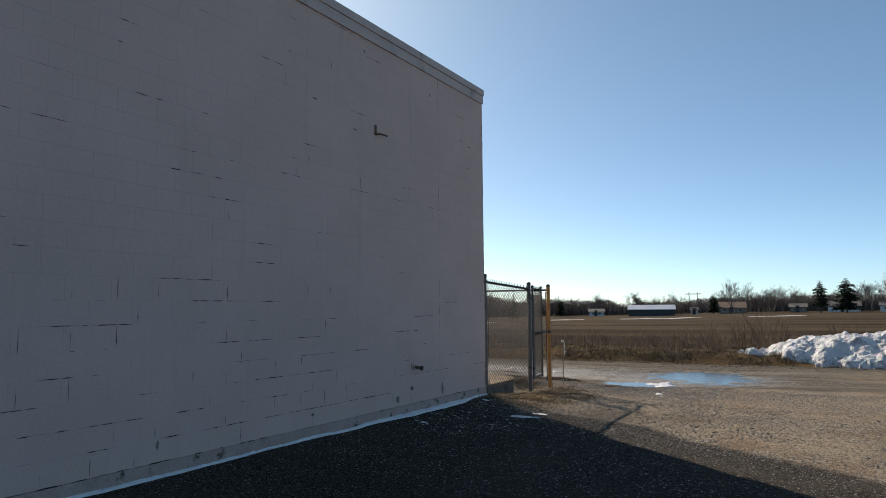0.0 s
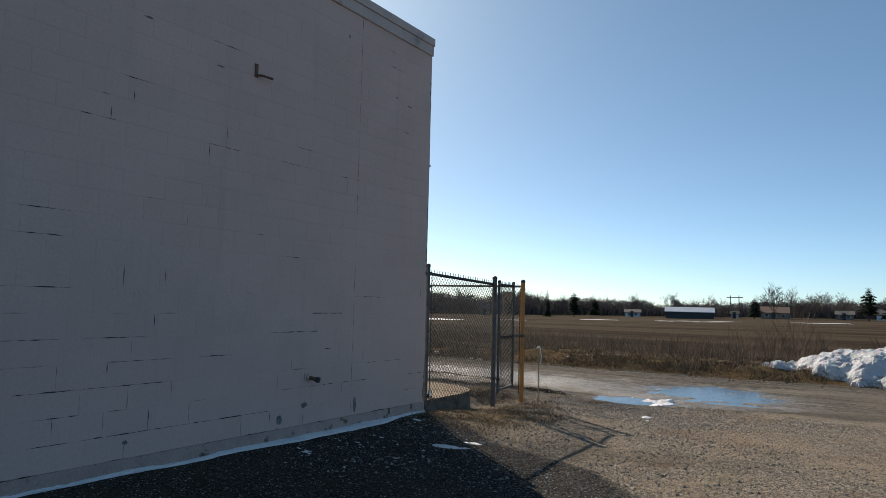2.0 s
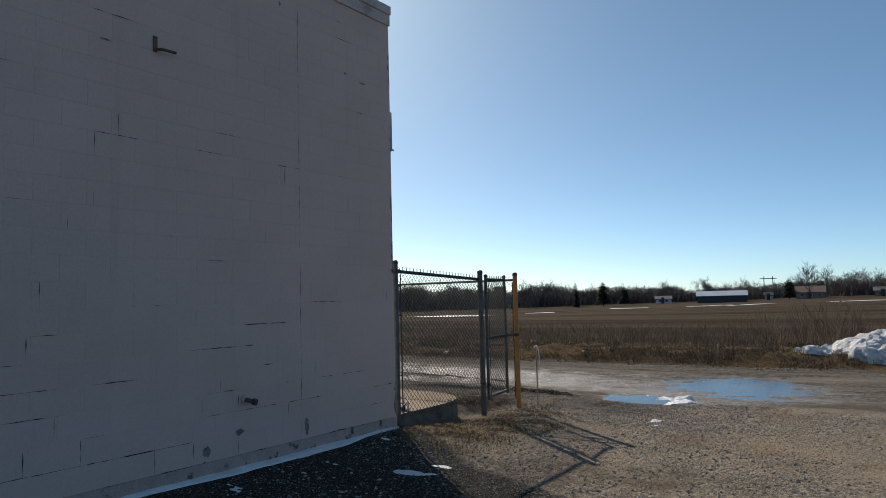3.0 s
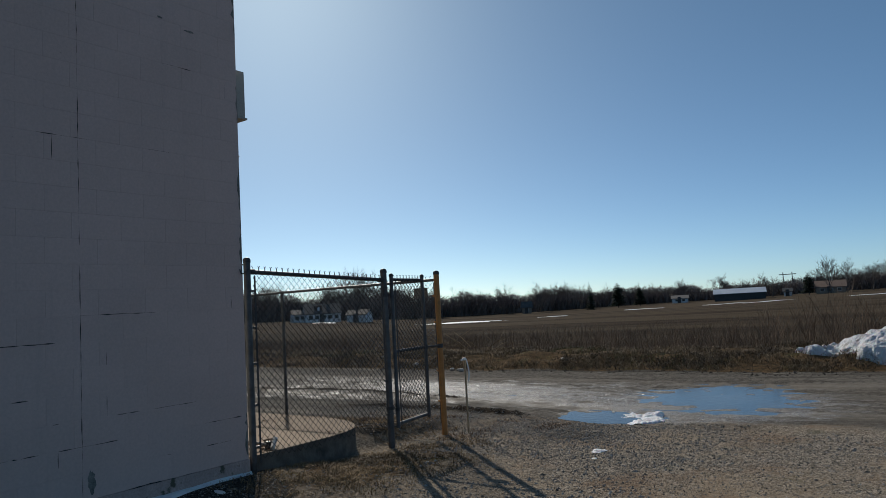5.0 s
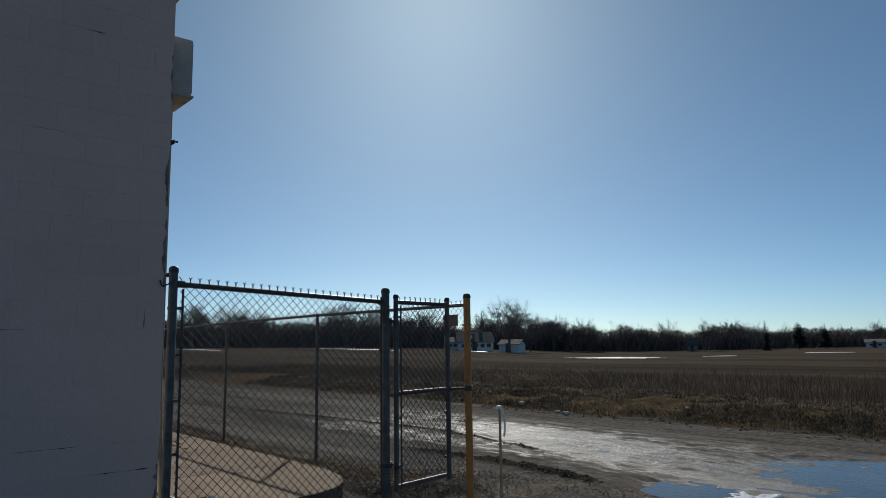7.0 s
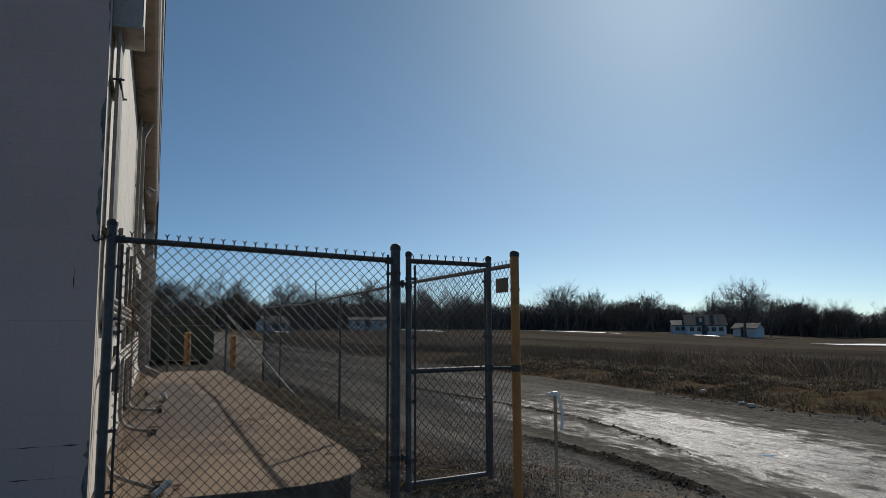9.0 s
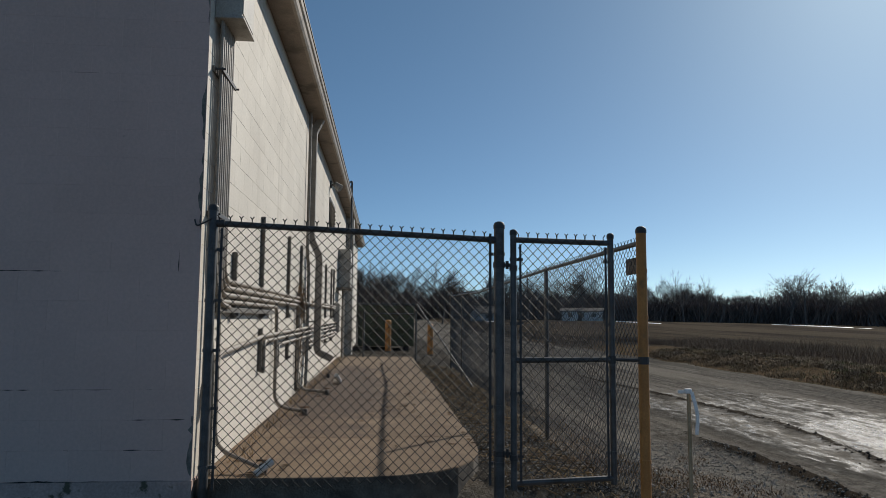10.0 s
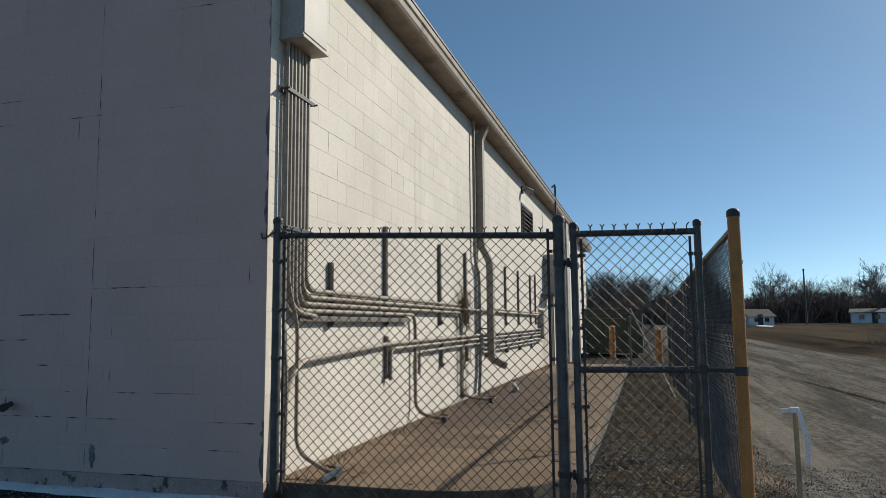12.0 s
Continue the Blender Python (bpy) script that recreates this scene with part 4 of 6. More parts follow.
def build_downspout():
    d = thing("downspout", (-12.0, WY + 0.06, 0.9), "cream rectangular metal downspout with offset elbows", "downspout")
    pts = filleted([(-12.05, WY + 0.2, EAVE + 0.05), (-12.05, WY + 0.065, EAVE - 0.22), (-12.05, WY + 0.065, 2.9), (-12.1, WY + 0.2, 2.62), (-12.1, WY + 0.2, 1.02), (-12.2, WY + 0.42, 0.9)], 0.08)
    b = Buf()
    n, verts, faces = len(pts), [], []
    for i, p in enumerate(pts):
        w = (pts[min(i + 1, n - 1)] - pts[max(i - 1, 0)]).normalized()
        u = Vector((1, 0, 0))
        u = (u - w * u.dot(w)).normalized()
        s = w.cross(u)
        for a, c in ((-1, -1), (1, -1), (1, 1), (-1, 1)):
            verts.append(p + u * a * 0.07 + s * c * 0.055)
    for i in range(n - 1):
        faces += [(i * 4 + k, i * 4 + (k + 1) % 4, i * 4 + 4 + (k + 1) % 4, i * 4 + 4 + k) for k in range(4)]
    part("pipe", b.add(verts, faces), CONDUIT, d)
    for z in (3.9, 2.95, 1.5):
        y = WY + 0.065 if z > 2.5 else WY + 0.2
        x = -12.05 if z > 2.5 else -12.1
        part("strap", Buf().box((x - 0.075, WY + 0.003, z), (x + 0.075, y + 0.045, z + 0.025), 0.003), CONDUIT, d)
    s = thing("splash_pipe", (-12.5, 11.25, 0.46), "broken white plastic drain elbow on the slab", "pipe")
    part("pipe", Buf().tube(filleted([(-12.5, 11.2, 0.51), (-12.3, 11.3, 0.5), (-12.15, 11.24, 0.62)], 0.08), 0.04, 10), PLASTIC, s, smooth=True)


def build_upper_fittings():
    x0, x1, z0, z1 = WIN
    w = thing("window_1", ((x0 + x1) / 2, WY, z0), "small dark window with tilted metal louvres", "window", kind="structure")
    part("window_frame", Buf().box((x0, WY - 0.12, z0), (x0 + 0.05, WY + 0.02, z1)).box((x1 - 0.05, WY - 0.12, z0), (x1, WY + 0.02, z1)).box((x0 + 0.05, WY - 0.12, z0), (x1 - 0.05, WY + 0.02, z0 + 0.05)).box((x0 + 0.05, WY - 0.12, z1 - 0.05), (x1 - 0.05, WY + 0.02, z1)), DARK, w)
    part("pane", Buf().box((x0 + 0.05, WY - 0.09, z0 + 0.05), (x1 - 0.05, WY - 0.08, z1 - 0.05)), PANE, w)
    for k in range(6):
        z = z0 + 0.09 + 0.1 * k
        part("louvre", Buf().add([(x0 + 0.06, WY - 0.05, z + 0.05), (x1 - 0.06, WY - 0.05, z + 0.05), (x1 - 0.06, WY + 0.06, z - 0.02), (x0 + 0.06, WY + 0.06, z - 0.02), (x0 + 0.06, WY - 0.05, z + 0.056), (x1 - 0.06, WY - 0.05, z + 0.056), (x1 - 0.06, WY + 0.06, z - 0.014), (x0 + 0.06, WY + 0.06, z - 0.014)], [(0, 1, 2, 3), (7, 6, 5, 4), (0, 3, 7, 4), (1, 5, 6, 2), (3, 2, 6, 7), (0, 4, 5, 1)]), BOXPAINT, w)
    f = thing("floodlight", (-16.6, WY, 4.66), "small dark floodlight under the eave", "light")
    part("base", Buf().box((-16.68, WY + 0.001, 4.62), (-16.52, WY + 0.04, 4.78), 0.006), DARK, f)
    part("arm", Buf().tube([(-16.6, WY + 0.04, 4.7), (-16.6, WY + 0.16, 4.66)], 0.02, 8), DARK, f)
    part("lamp_head", Buf().tube([(-16.6, WY + 0.1, 4.72), (-16.56, WY + 0.24, 4.6)], [0.06, 0.1], 12), BOXPAINT, f, smooth=True)
    e = thing("meter_cabinet", (-20.3, WY, 2.4), "tall grey steel electrical cabinet on the wall", "electrical box")
    part("body", Buf().box((-20.75, WY + 0.002, 2.42), (-19.95, WY + 0.34, 3.5), 0.01), BOXPAINT, e)
    part("door", Buf().box((-20.71, WY + 0.342, 2.46), (-19.99, WY + 0.355, 3.46), 0.004), BOXPAINT, e)
    part("handle", Buf().box((-20.05, WY + 0.356, 2.95), (-20.02, WY + 0.38, 3.07), 0.004), DARK, e)
    part("shelf_angle", Buf().box((-20.75, WY + 0.002, 2.36), (-19.3, WY + 0.4, 2.4), 0.004), STRUT, e)
    for x in (-20.6, -20.3, -20.0):
        conduit([(x, WY + 0.15, 2.36), (x, WY + 0.15, 0.3)], 0.03, "grey riser conduit below the cabinet", group="cabinet risers")
    m = thing("service_mast", (-20.6, WY + 0.33, 3.5), "dark steel pipe mast rising past the roof edge", "pipe")
    part("pipe", Buf().tube(filleted([(-20.35, WY + 0.33, 3.5), (-20.35, WY + 0.33, 5.52), (-20.75, WY + 0.2, 5.54)], 0.06), 0.03, 8), GALV, m, smooth=True)
    p = thing("pilaster", (-24.0, WY, 0), "painted vertical pipe chase on the far wall", "pipe chase")
    part("panel", Buf().box((-24.5, WY + 0.002, 0.3), (-23.8, WY + 0.25, EAVE - 0.004), 0.01), BOXPAINT, p)
    j = thing("junction_box", (-18.8, WY, 1.3), "small painted junction box on the wall", "electrical box")
    part("body", Buf().box((-19.0, WY + 0.002, 1.2), (-18.7, WY + 0.14, 1.95), 0.006), BOXPAINT, j)
    part("cover", Buf().box((-18.98, WY + 0.141, 1.22), (-18.72, WY + 0.148, 1.93), 0.002), BOXPAINT, j)


build_conduits()
build_struts()
build_enclosure()
build_downspout()
build_upper_fittings()


# ---- parking side fittings ----
def build_east_fittings():
    h = thing("wall_bracket", (WX, 7.5, 4.15), "rusty L-shaped iron bracket on the block wall", "bracket")
    part("plate", Buf().box((WX + 0.001, 7.43, 4.12), (WX + 0.012, 7.47, 4.26), 0.002), RUST, h)
    part("arm", Buf().tube(filleted([(WX + 0.01, 7.45, 4.14), (WX + 0.08, 7.47, 4.13), (WX + 0.09, 7.6, 4.13)], 0.03), 0.013, 8), RUST, h, smooth=True)
    s = thing("pipe_stub", (WX, 8.42, 0.96), "short black pipe stub with a collar out of the wall", "pipe")
    part("pipe", Buf().tube([(WX - 0.02, 8.4, 0.98), (WX + 0.1, 8.44, 0.955)], 0.021, 12), RUST, s, smooth=True)
    part("collar", Buf().tube([(WX + 0.09, 8.436, 0.957), (WX + 0.125, 8.448, 0.95)], 0.032, 12), DARK, s, smooth=True)
    part("flange", Buf().tube([(WX + 0.001, 8.405, 0.977), (WX + 0.014, 8.41, 0.975)], 0.045, 14), PAINT_SHADED, s, smooth=True)


build_east_fittings()


# ---- far yard ----
def bollard(x, y, h=1.15, r=0.11, tilt=0.0):
    b = thing("bollard", (x, y, lz(x, y)), "yellow painted concrete-filled steel bollard", "bollard", "bollards")
    z = lz(x, y)
    part("pipe", Buf().tube([(x, y, z - 0.1), (x + tilt, y, z + h)], r, 16), YELLOW, b, smooth=True)
    part("cap", Buf().dome((x + tilt, y, z + h), r, 0.05, 16), YELLOW, b, smooth=True)
    part("foot_ring", Buf().tube([(x, y, z), (x, y, z + 0.04)], r + 0.03, 16), BARE, b)


for bx, by, bt in ((-26.6, 12.2, 0.0), (-26.9, 13.8, 0.03)):
    bollard(bx, by, tilt=bt)


def build_dumpster():
    x0, x1, y0, y1 = -31.0, -28.6, 11.0, 13.25
    z = lz(-29.5, 12)
    d = thing("dumpster", (-29.8, 12.1, z), "dark green steel waste container with flat lids", "dumpster")
    part("body", Buf().box((x0, y0, z + 0.12), (x1, y1, z + 1.75), 0.03), GREEN, d)
    part("lid", Buf().box((x0 - 0.04, y0 - 0.04, z + 1.755), (x1 + 0.05, (y0 + y1) / 2 - 0.01, z + 1.83), 0.02), GALV, d)
    part("lid", Buf().box((x0 - 0.04, (y0 + y1) / 2 + 0.01, z + 1.755), (x1 + 0.05, y1 + 0.04, z + 1.83), 0.02), GALV, d)
    for k in range(5):
        y = y0 + 0.2 + k * 0.45
        part("rib", Buf().box((x1, y, z + 0.2), (x1 + 0.06, y + 0.08, z + 1.6), 0.01), GREEN, d)
    part("fork_pocket", Buf().box((x1, y0 + 0.1, z + 0.75), (x1 + 0.12, y1 - 0.1, z + 0.95), 0.01), GREEN, d)
    for y in (y0 + 0.3, y1 - 0.3):
        part("foot", Buf().box((x0 + 0.2, y - 0.1, z - 0.05), (x1 - 0.2, y + 0.1, z + 0.12)), DARK, d)


build_dumpster()


# ---- survey stake ----
def build_stake():
    x, y = -5.1, 14.19
    z = lz(x, y)
    s = thing("survey_stake", (x, y, z), "thin wooden survey stake with white ribbon tied on top", "stake")
    part("lath", Buf().box((x - 0.006, y - 0.013, z - 0.1), (x + 0.006, y + 0.013, z + 0.99), 0.002), STAKE, s)
    part("knot", Buf().box((x - 0.02, y - 0.03, z + 0.965), (x + 0.013, y + 0.024, z + 1.0), 0.01), RIBBON, s)
    b = Buf()
    line = [(0.012, 0.02, 0.98), (0.02, 0.04, 0.9), (0.022, 0.055, 0.82), (0.018, 0.055, 0.75), (0.012, 0.05, 0.68)]
    n = len(line)
    for off in (0.0, 0.004):
        b.v += [(x + a + off, y + c - 0.018 + w * 0.026, z + h) for a, c, h in line for w in (0, 1)]
    for o in (0, 2 * n):
        b.f += [(o + 2 * k, o + 2 * k + 1, o + 2 * k + 3, o + 2 * k + 2) for k in range(n - 1)]
    part("ribbon_tail", b, RIBBON, s, smooth=True)
    b2 = Buf().box((x - 0.014, y - 0.075, z + 0.965), (x - 0.006, y - 0.025, z + 0.99), 0.003)
    part("ribbon_tail", b2, RIBBON, s)


build_stake()


# ---- puddles and snow ----
def sheet(name, cx, cy, rx, ry, z, material, label, category, kind="", seed=1, rough=0.25, n=56):
    a = np.linspace(0, 2 * np.pi, n, endpoint=False)
    k = 1 + rough * (fbm(np.cos(a) * 2 + seed, np.sin(a) * 2 - seed, seed, 4) - 0.5) * 2
    b = Buf().add([(cx, cy, z)] + [(cx + rx * kk * math.cos(t), cy + ry * kk * math.sin(t), z) for t, kk in zip(a, k)], [(0, 1 + i, 1 + (i + 1) % n) for i in range(n)])
    return tagged(part(name, b, material), label, category, kind=kind)


sheet("water", -4.4, 18.3, 4.6, 3.0, -0.045, WATER, "shallow meltwater puddles reflecting blue sky", "puddle", "structure", 5)


def snow_lump(name, cx, cy, rx, ry, h, seed, label, material, category="snow", lumps=3.0, nx=40, ny=30, sink=0.02, power=1.6, kind="", ragged=2.2):
    """A mound of snow as a draped grid with ragged edge and lumpy top."""
    u, v = np.meshgrid(np.linspace(-1.25, 1.25, nx), np.linspace(-1.25, 1.25, ny))
    x, y = cx + u * rx, cy + v * ry
    wob = (fbm(x * lumps * 0.5, y * lumps * 0.5, seed, 4) - 0.5)
    d = np.clip(1 - np.hypot(u, v) ** power * (1 + ragged * wob), -0.3, 1)
    body = np.where(d > 0, np.abs(d) ** 0.55, d * 2.0)
    ridge = np.abs(fbm(x * lumps, y * lumps, seed + 9, 4) - 0.5) * 2
    lump = 0.62 + 0.6 * (fbm(x * lumps * 0.5, y * lumps * 0.5, seed + 3, 3) - 0.3) - 0.12 * ridge
    z = land(x, y) - sink + h * body * lump + min(h, 0.5) * 0.3 * np.clip(body, 0, 1) * (fbm(x * lumps * 2.2, y * lumps * 2.2, seed + 5, 4) - 0.5)
    idx = np.arange(nx * ny).reshape(ny, nx)
    keep = (d[:-1, :-1] > -0.12) | (d[1:, 1:] > -0.12)
    q = np.stack([idx[:-1, :-1], idx[:-1, 1:], idx[1:, 1:], idx[1:, :-1]], -1)[keep]
    b = Buf()
    b.v, b.f = [tuple(p) for p in np.stack([x, y, z], -1).reshape(-1, 3)], [tuple(f) for f in q]
    return tagged(part(name, b, material, smooth=False), label, category, kind=kind)


snow_lump("snow_pile", 1.8, 24.9, 4.25, 2.2, 0.95, 3, "large ploughed heap of dirty melting snow", SNOW_DIRTY, "snow pile", 3.4, 210, 110, 0.03, ragged=0.8)
snow_lump("snow_pile", 7.5, 25.9, 4.2, 2.2, 1.2, 31, "large ploughed heap of dirty melting snow", SNOW_DIRTY, "snow pile", 3.4, 200, 110, 0.03, ragged=0.8)
snow_lump("snow_patch", 1.3, 22.9, 1.2, 0.3, 0.16, 12, "thin melting snow patch at the foot of the pile", SNOW_DIRTY, lumps=4)
for n, (x, y, rx, ry, h) in enumerate(((-3.55, 16.5, 0.28, 0.42, 0.07), (-3.95, 16.85, 0.3, 0.22, 0.06), (-3.0, 13.6, 0.08, 0.16, 0.05), (-2.86, 13.2, 0.05, 0.07, 0.03), (-4.02, 9.36, 0.2, 0.1, 0.035), (-3.9, 9.72, 0.13, 0.055, 0.03), (-3.78, 9.42, 0.1, 0.05, 0.02), (-4.82, 7.95, 0.14, 0.05, 0.02), (-4.72, 9.1, 0.12, 0.06, 0.02), (-4.75, 8.7, 0.1, 0.04, 0.02), (-5.0, 10.2, 0.12, 0.06, 0.03))):
    snow_lump("snow_patch", x, y, rx, ry, h, 60 + n, "small crusty remnant of melting snow", SNOW, lumps=9, nx=44, ny=44, sink=0.012, ragged=3.6)


def build_snow_strip():
    """Thin band of old snow lying against the foot of the wall."""
    ys = np.arange(-4.0, 10.75, 0.03)
    width = 0.012 + 0.04 * fbm(ys * 0.9, ys * 0.13, 71, 4) + 0.13 * smooth01(6.0, 9.6, ys) * smooth01(10.35, 9.6, ys) * (0.6 + 0.6 * fbm(ys * 1.6, ys * 0.2, 74, 3))
    rows, b = 9, Buf()
    verts = []
    for k in range(rows):
        s = k / (rows - 1)
        x = WX + 0.004 + width * s + 0.02 * (fbm(ys * 9, ys * 0 + k, 77, 3) - 0.5) * (s > 0)
        lift = 0.03 * (1 - s**2.2) * (0.6 + 0.7 * fbm(ys * 3, ys * 0 + k * 0.7, 79, 3)) - 0.02 * (s > 0.95)
        z = land(x, ys) + lift
        verts.append(np.stack([x, ys, z], -1))
    grid = np.stack(verts, 1).reshape(-1, 3)
    n = len(ys)
    b.v = [tuple(p) for p in grid]
    b.f = [(i * rows + k, i * rows + k + 1, (i + 1) * rows + k + 1, (i + 1) * rows + k) for i in range(n - 1) for k in range(rows - 1)]
    tagged(part("snow_strip", b, SNOW, smooth=True), "thin strip of old snow along the wall foot", "snow")


build_snow_strip()


# ---- loose stuff on the ground ----
def shards(name, xs, ys, size, material, label, category, seed, flat=0.6):
    """Many little uneven stones."""
    rng = np.random.RandomState(seed)
    n = len(xs)
    base = np.array([(1, 0, 0), (0, 1, 0), (-1, 0, 0), (0, -1, 0), (0, 0, 1), (0, 0, -1)], float)
    tri = np.array([(0, 1, 4), (1, 2, 4), (2, 3, 4), (3, 0, 4), (1, 0, 5), (2, 1, 5), (3, 2, 5), (0, 3, 5)])
    s = (size * (0.5 + rng.rand(n) ** 2 * 1.6))[:, None, None]
    v = base[None] * s * np.array([1, 0.75, flat]) * (0.7 + 0.6 * rng.rand(n, 6, 1))
    a = rng.rand(n) * 2 * np.pi
    c, d = np.cos(a)[:, None], np.sin(a)[:, None]
    v = np.stack([v[..., 0] * c - v[..., 1] * d, v[..., 0] * d + v[..., 1] * c, v[..., 2]], -1)
    v += np.stack([xs, ys, land(xs, ys) + size * 0.2], -1)[:, None]
    f = tri[None] + 6 * np.arange(n)[:, None, None]
    b = Buf()
    b.v, b.f = v.reshape(-1, 3).tolist(), f.reshape(-1, 3).tolist()
    return tagged(part(name, b, material), label, category, kind="stuff")


def blades(name, xs, ys, zs, height, width, material, label, category, seed, lean=0.5, bend=0.5, parent=None):
    """Many bent blades or stalks of two segments."""
    rng = np.random.RandomState(seed)
    n = len(xs)
    h = height * (0.45 + 0.9 * rng.rand(n))
    a, t = rng.rand(n) * 2 * np.pi, rng.rand(n) * 2 * np.pi
    l = lean * rng.rand(n)
    dx, dy = np.cos(a) * l, np.sin(a) * l
    root = np.stack([xs, ys, zs - 0.01], -1)
    mid = root + np.stack([dx * h * 0.5, dy * h * 0.5, h * 0.55], -1)
    tip = root + np.stack([dx * h * (1 + bend), dy * h * (1 + bend), h * (1 - 0.25 * bend * l)], -1)
    side = np.stack([np.cos(t), np.sin(t), np.zeros(n)], -1) * (width / 2 * (0.6 + 0.8 * rng.rand(n)))[:, None]
    v = np.stack([root - side, root + side, mid + side * 0.8, mid - side * 0.8, tip], 1)
    o = 5 * np.arange(n)[:, None]
    b = Buf()
    b.v = v.reshape(-1, 3).tolist()
    b.f = (np.array([[0, 1, 2, 3]]) + o).tolist() + (np.array([[3, 2, 4]]) + o).tolist()
    return tagged(part(name, b, material, parent), label, category, kind="stuff")


rs = np.random.RandomState(101)


def scatter(n, x0, x1, y0, y1, weight=None):
    x, y = x0 + (x1 - x0) * rs.rand(n), y0 + (y1 - y0) * rs.rand(n)
    if weight is None:
        return x, y
    keep = rs.rand(n) < weight(x, y)
    return x[keep], y[keep]


outside = lambda x, y: ((x > WX + 0.03) | (y > 12.92)).astype(float)
shards("gravel", *scatter(60000, -5.2, 2.2, 5.5, 15.8, lambda x, y: outside(x, y) * (1 - 0.75 * smooth01(9.4, 8.6, y + 0.45 * (x + 3.6)))), 0.006, STONE, "loose gravel on worn asphalt", "gravel", 1)
shards("gravel", *scatter(9000, -5.0, 3.0, 7.5, 16.0, lambda x, y: outside(x, y) * smooth01(0.35, 0.65, fbm(x * 1.2, y * 1.2, 97, 3))), 0.012, STONE, "coarser stones on the worn asphalt", "gravel", 7)
shards("gravel", *scatter(14000, -9.0, -2.0, 12.95, 16.2), 0.009, STONE, "loose gravel beside the fence", "gravel", 2)
shards("mud_clods", *scatter(16000, -24.0, -4.8, 15.8, 19.5, lambda x, y: ruts(x, y) ** 0.7 * 0.8), 0.012, CLOD, "dark mud clods thrown up along the lane", "mud", 3)
shards("mud_clods", *scatter(1500, -14.0, 4.0, 21.9, 23.0, lambda x, y: np.exp(-((y - 22.4) / 0.3) ** 2)), 0.02, CLOD, "dark mud clods at the lane's edge", "mud", 4)



def asphalt_crack(points, seed, width=0.012):
    """A thin wandering split in the asphalt, lying just over the surface."""
    rng, spine = random.Random(seed), []
    for (x0, y0), (x1, y1) in zip(points, points[1:]):
        n = max(3, int(math.hypot(x1 - x0, y1 - y0) / 0.06))
        spine += [(x0 + (x1 - x0) * k / n + rng.gauss(0, 0.012), y0 + (y1 - y0) * k / n + rng.gauss(0, 0.014)) for k in range(n)]
    b, n = Buf(), len(spine)
    half = [width * rng.uniform(0.15, 0.6) for _ in spine]
    b.add([(x, y + s * w, lz(x, y) + 0.007) for s in (-1, 1) for (x, y), w in zip(spine, half)], [(k, k + 1, n + k + 1, n + k) for k in range(n - 1)])
    tagged(part("asphalt_crack", b, CRACK), "thin dark wandering crack across the worn asphalt", "crack", "asphalt cracks", kind="structure")


asphalt_crack([(-1.6, 10.5), (-0.45, 10.41), (0.48, 10.25), (1.6, 10.3)], 1)
asphalt_crack([(-1.2, 12.7), (-0.36, 12.31), (0.5, 11.62), (1.4, 11.2), (2.6, 11.0)], 2)
asphalt_crack([(-2.2, 15.0), (-1.5, 14.88), (0.69, 14.21), (3.0, 13.7)], 3, 0.016)

patch = lambda x, y: np.exp(-(((x + 4.7) / 0.7) ** 2 + ((y - 11.95) / 1.5) ** 2) ** 1.5) * smooth01(0.3, 0.55, fbm(x * 2.6, y * 2.6, 83, 3))
x, y = scatter(30000, -5.28, -3.7, 10.2, 13.9, patch)
blades("dead_grass", x, y, land(x, y), 0.05, 0.007, STRAW, "flattened golden dead grass by the fence corner", "grass", 11, 1.7, 0.9)
x, y = scatter(9000, -8.0, -4.2, 13.0, 15.6, lambda x, y: outside(x, y) * smooth01(0.45, 0.7, fbm(x * 1.6, y * 1.6, 84, 3)))
blades("dead_grass", x, y, land(x, y), 0.05, 0.008, LEAF, "brown leaf litter and dead grass by the end post", "grass", 17, 1.7, 0.9)
x, y = scatter(9000, -20.0, -5.35, 12.95, 14.6)
blades("dead_grass", x, y, land(x, y), 0.06, 0.007, STRAW, "sparse dead grass along the fence line", "grass", 12, 1.2, 0.8)
edge_at = lambda x: 22.5 + 0.012 * np.clip(-x - 8, 0, 60)
x, y = scatter(130000, -30, 7, 22.3, 28.5, lambda x, y: smooth01(-0.1, 0.5, y - edge_at(x)) * smooth01(7.5, 3, y - edge_at(x)) * smooth01(0.28, 0.62, fbm(x * 0.9, y * 1.1, 88, 3)))
blades("dead_grass", x, y, land(x, y), 0.12, 0.016, BANK, "matted dead grass on the bank", "grass", 13, 1.4, 0.9)
x, y = scatter(22000, -30, 4, 23.0, 27.5, lambda x, y: smooth01(0.56, 0.7, fbm(x * 0.35, y * 0.6, 89, 3)))
blades("green_grass", x, y, land(x, y), 0.1, 0.014, MOSSY, "patches of green grass among the straw", "grass", 14, 1.2, 0.8)
x, y = scatter(90000, -50, 8, 24.6, 44, lambda x, y: smooth01(0.25, 0.62, fbm(x * 0.3, y * 0.4, 90, 3)) * smooth01(24.4, 27, y) * smooth01(44, 29, y))
blades("dry_weeds", x, y, land(x, y), 0.85 * fbm(x * 0.45, y * 0.6, 91, 4) ** 1.4 + 0.08, 0.008, WEED, "thin brown weed stalks at the field's edge", "weeds", 15, 0.8, 0.4)
x, y = scatter(1500, -20.5, -5.4, 10.8, 11.05, lambda x, y: smooth01(11.05, 10.8, y))
blades("dead_grass", x, y, np.full(len(x), 0.46), 0.09, 0.006, STRAW, "weeds and litter where slab meets wall", "grass", 16, 1.0, 0.7)


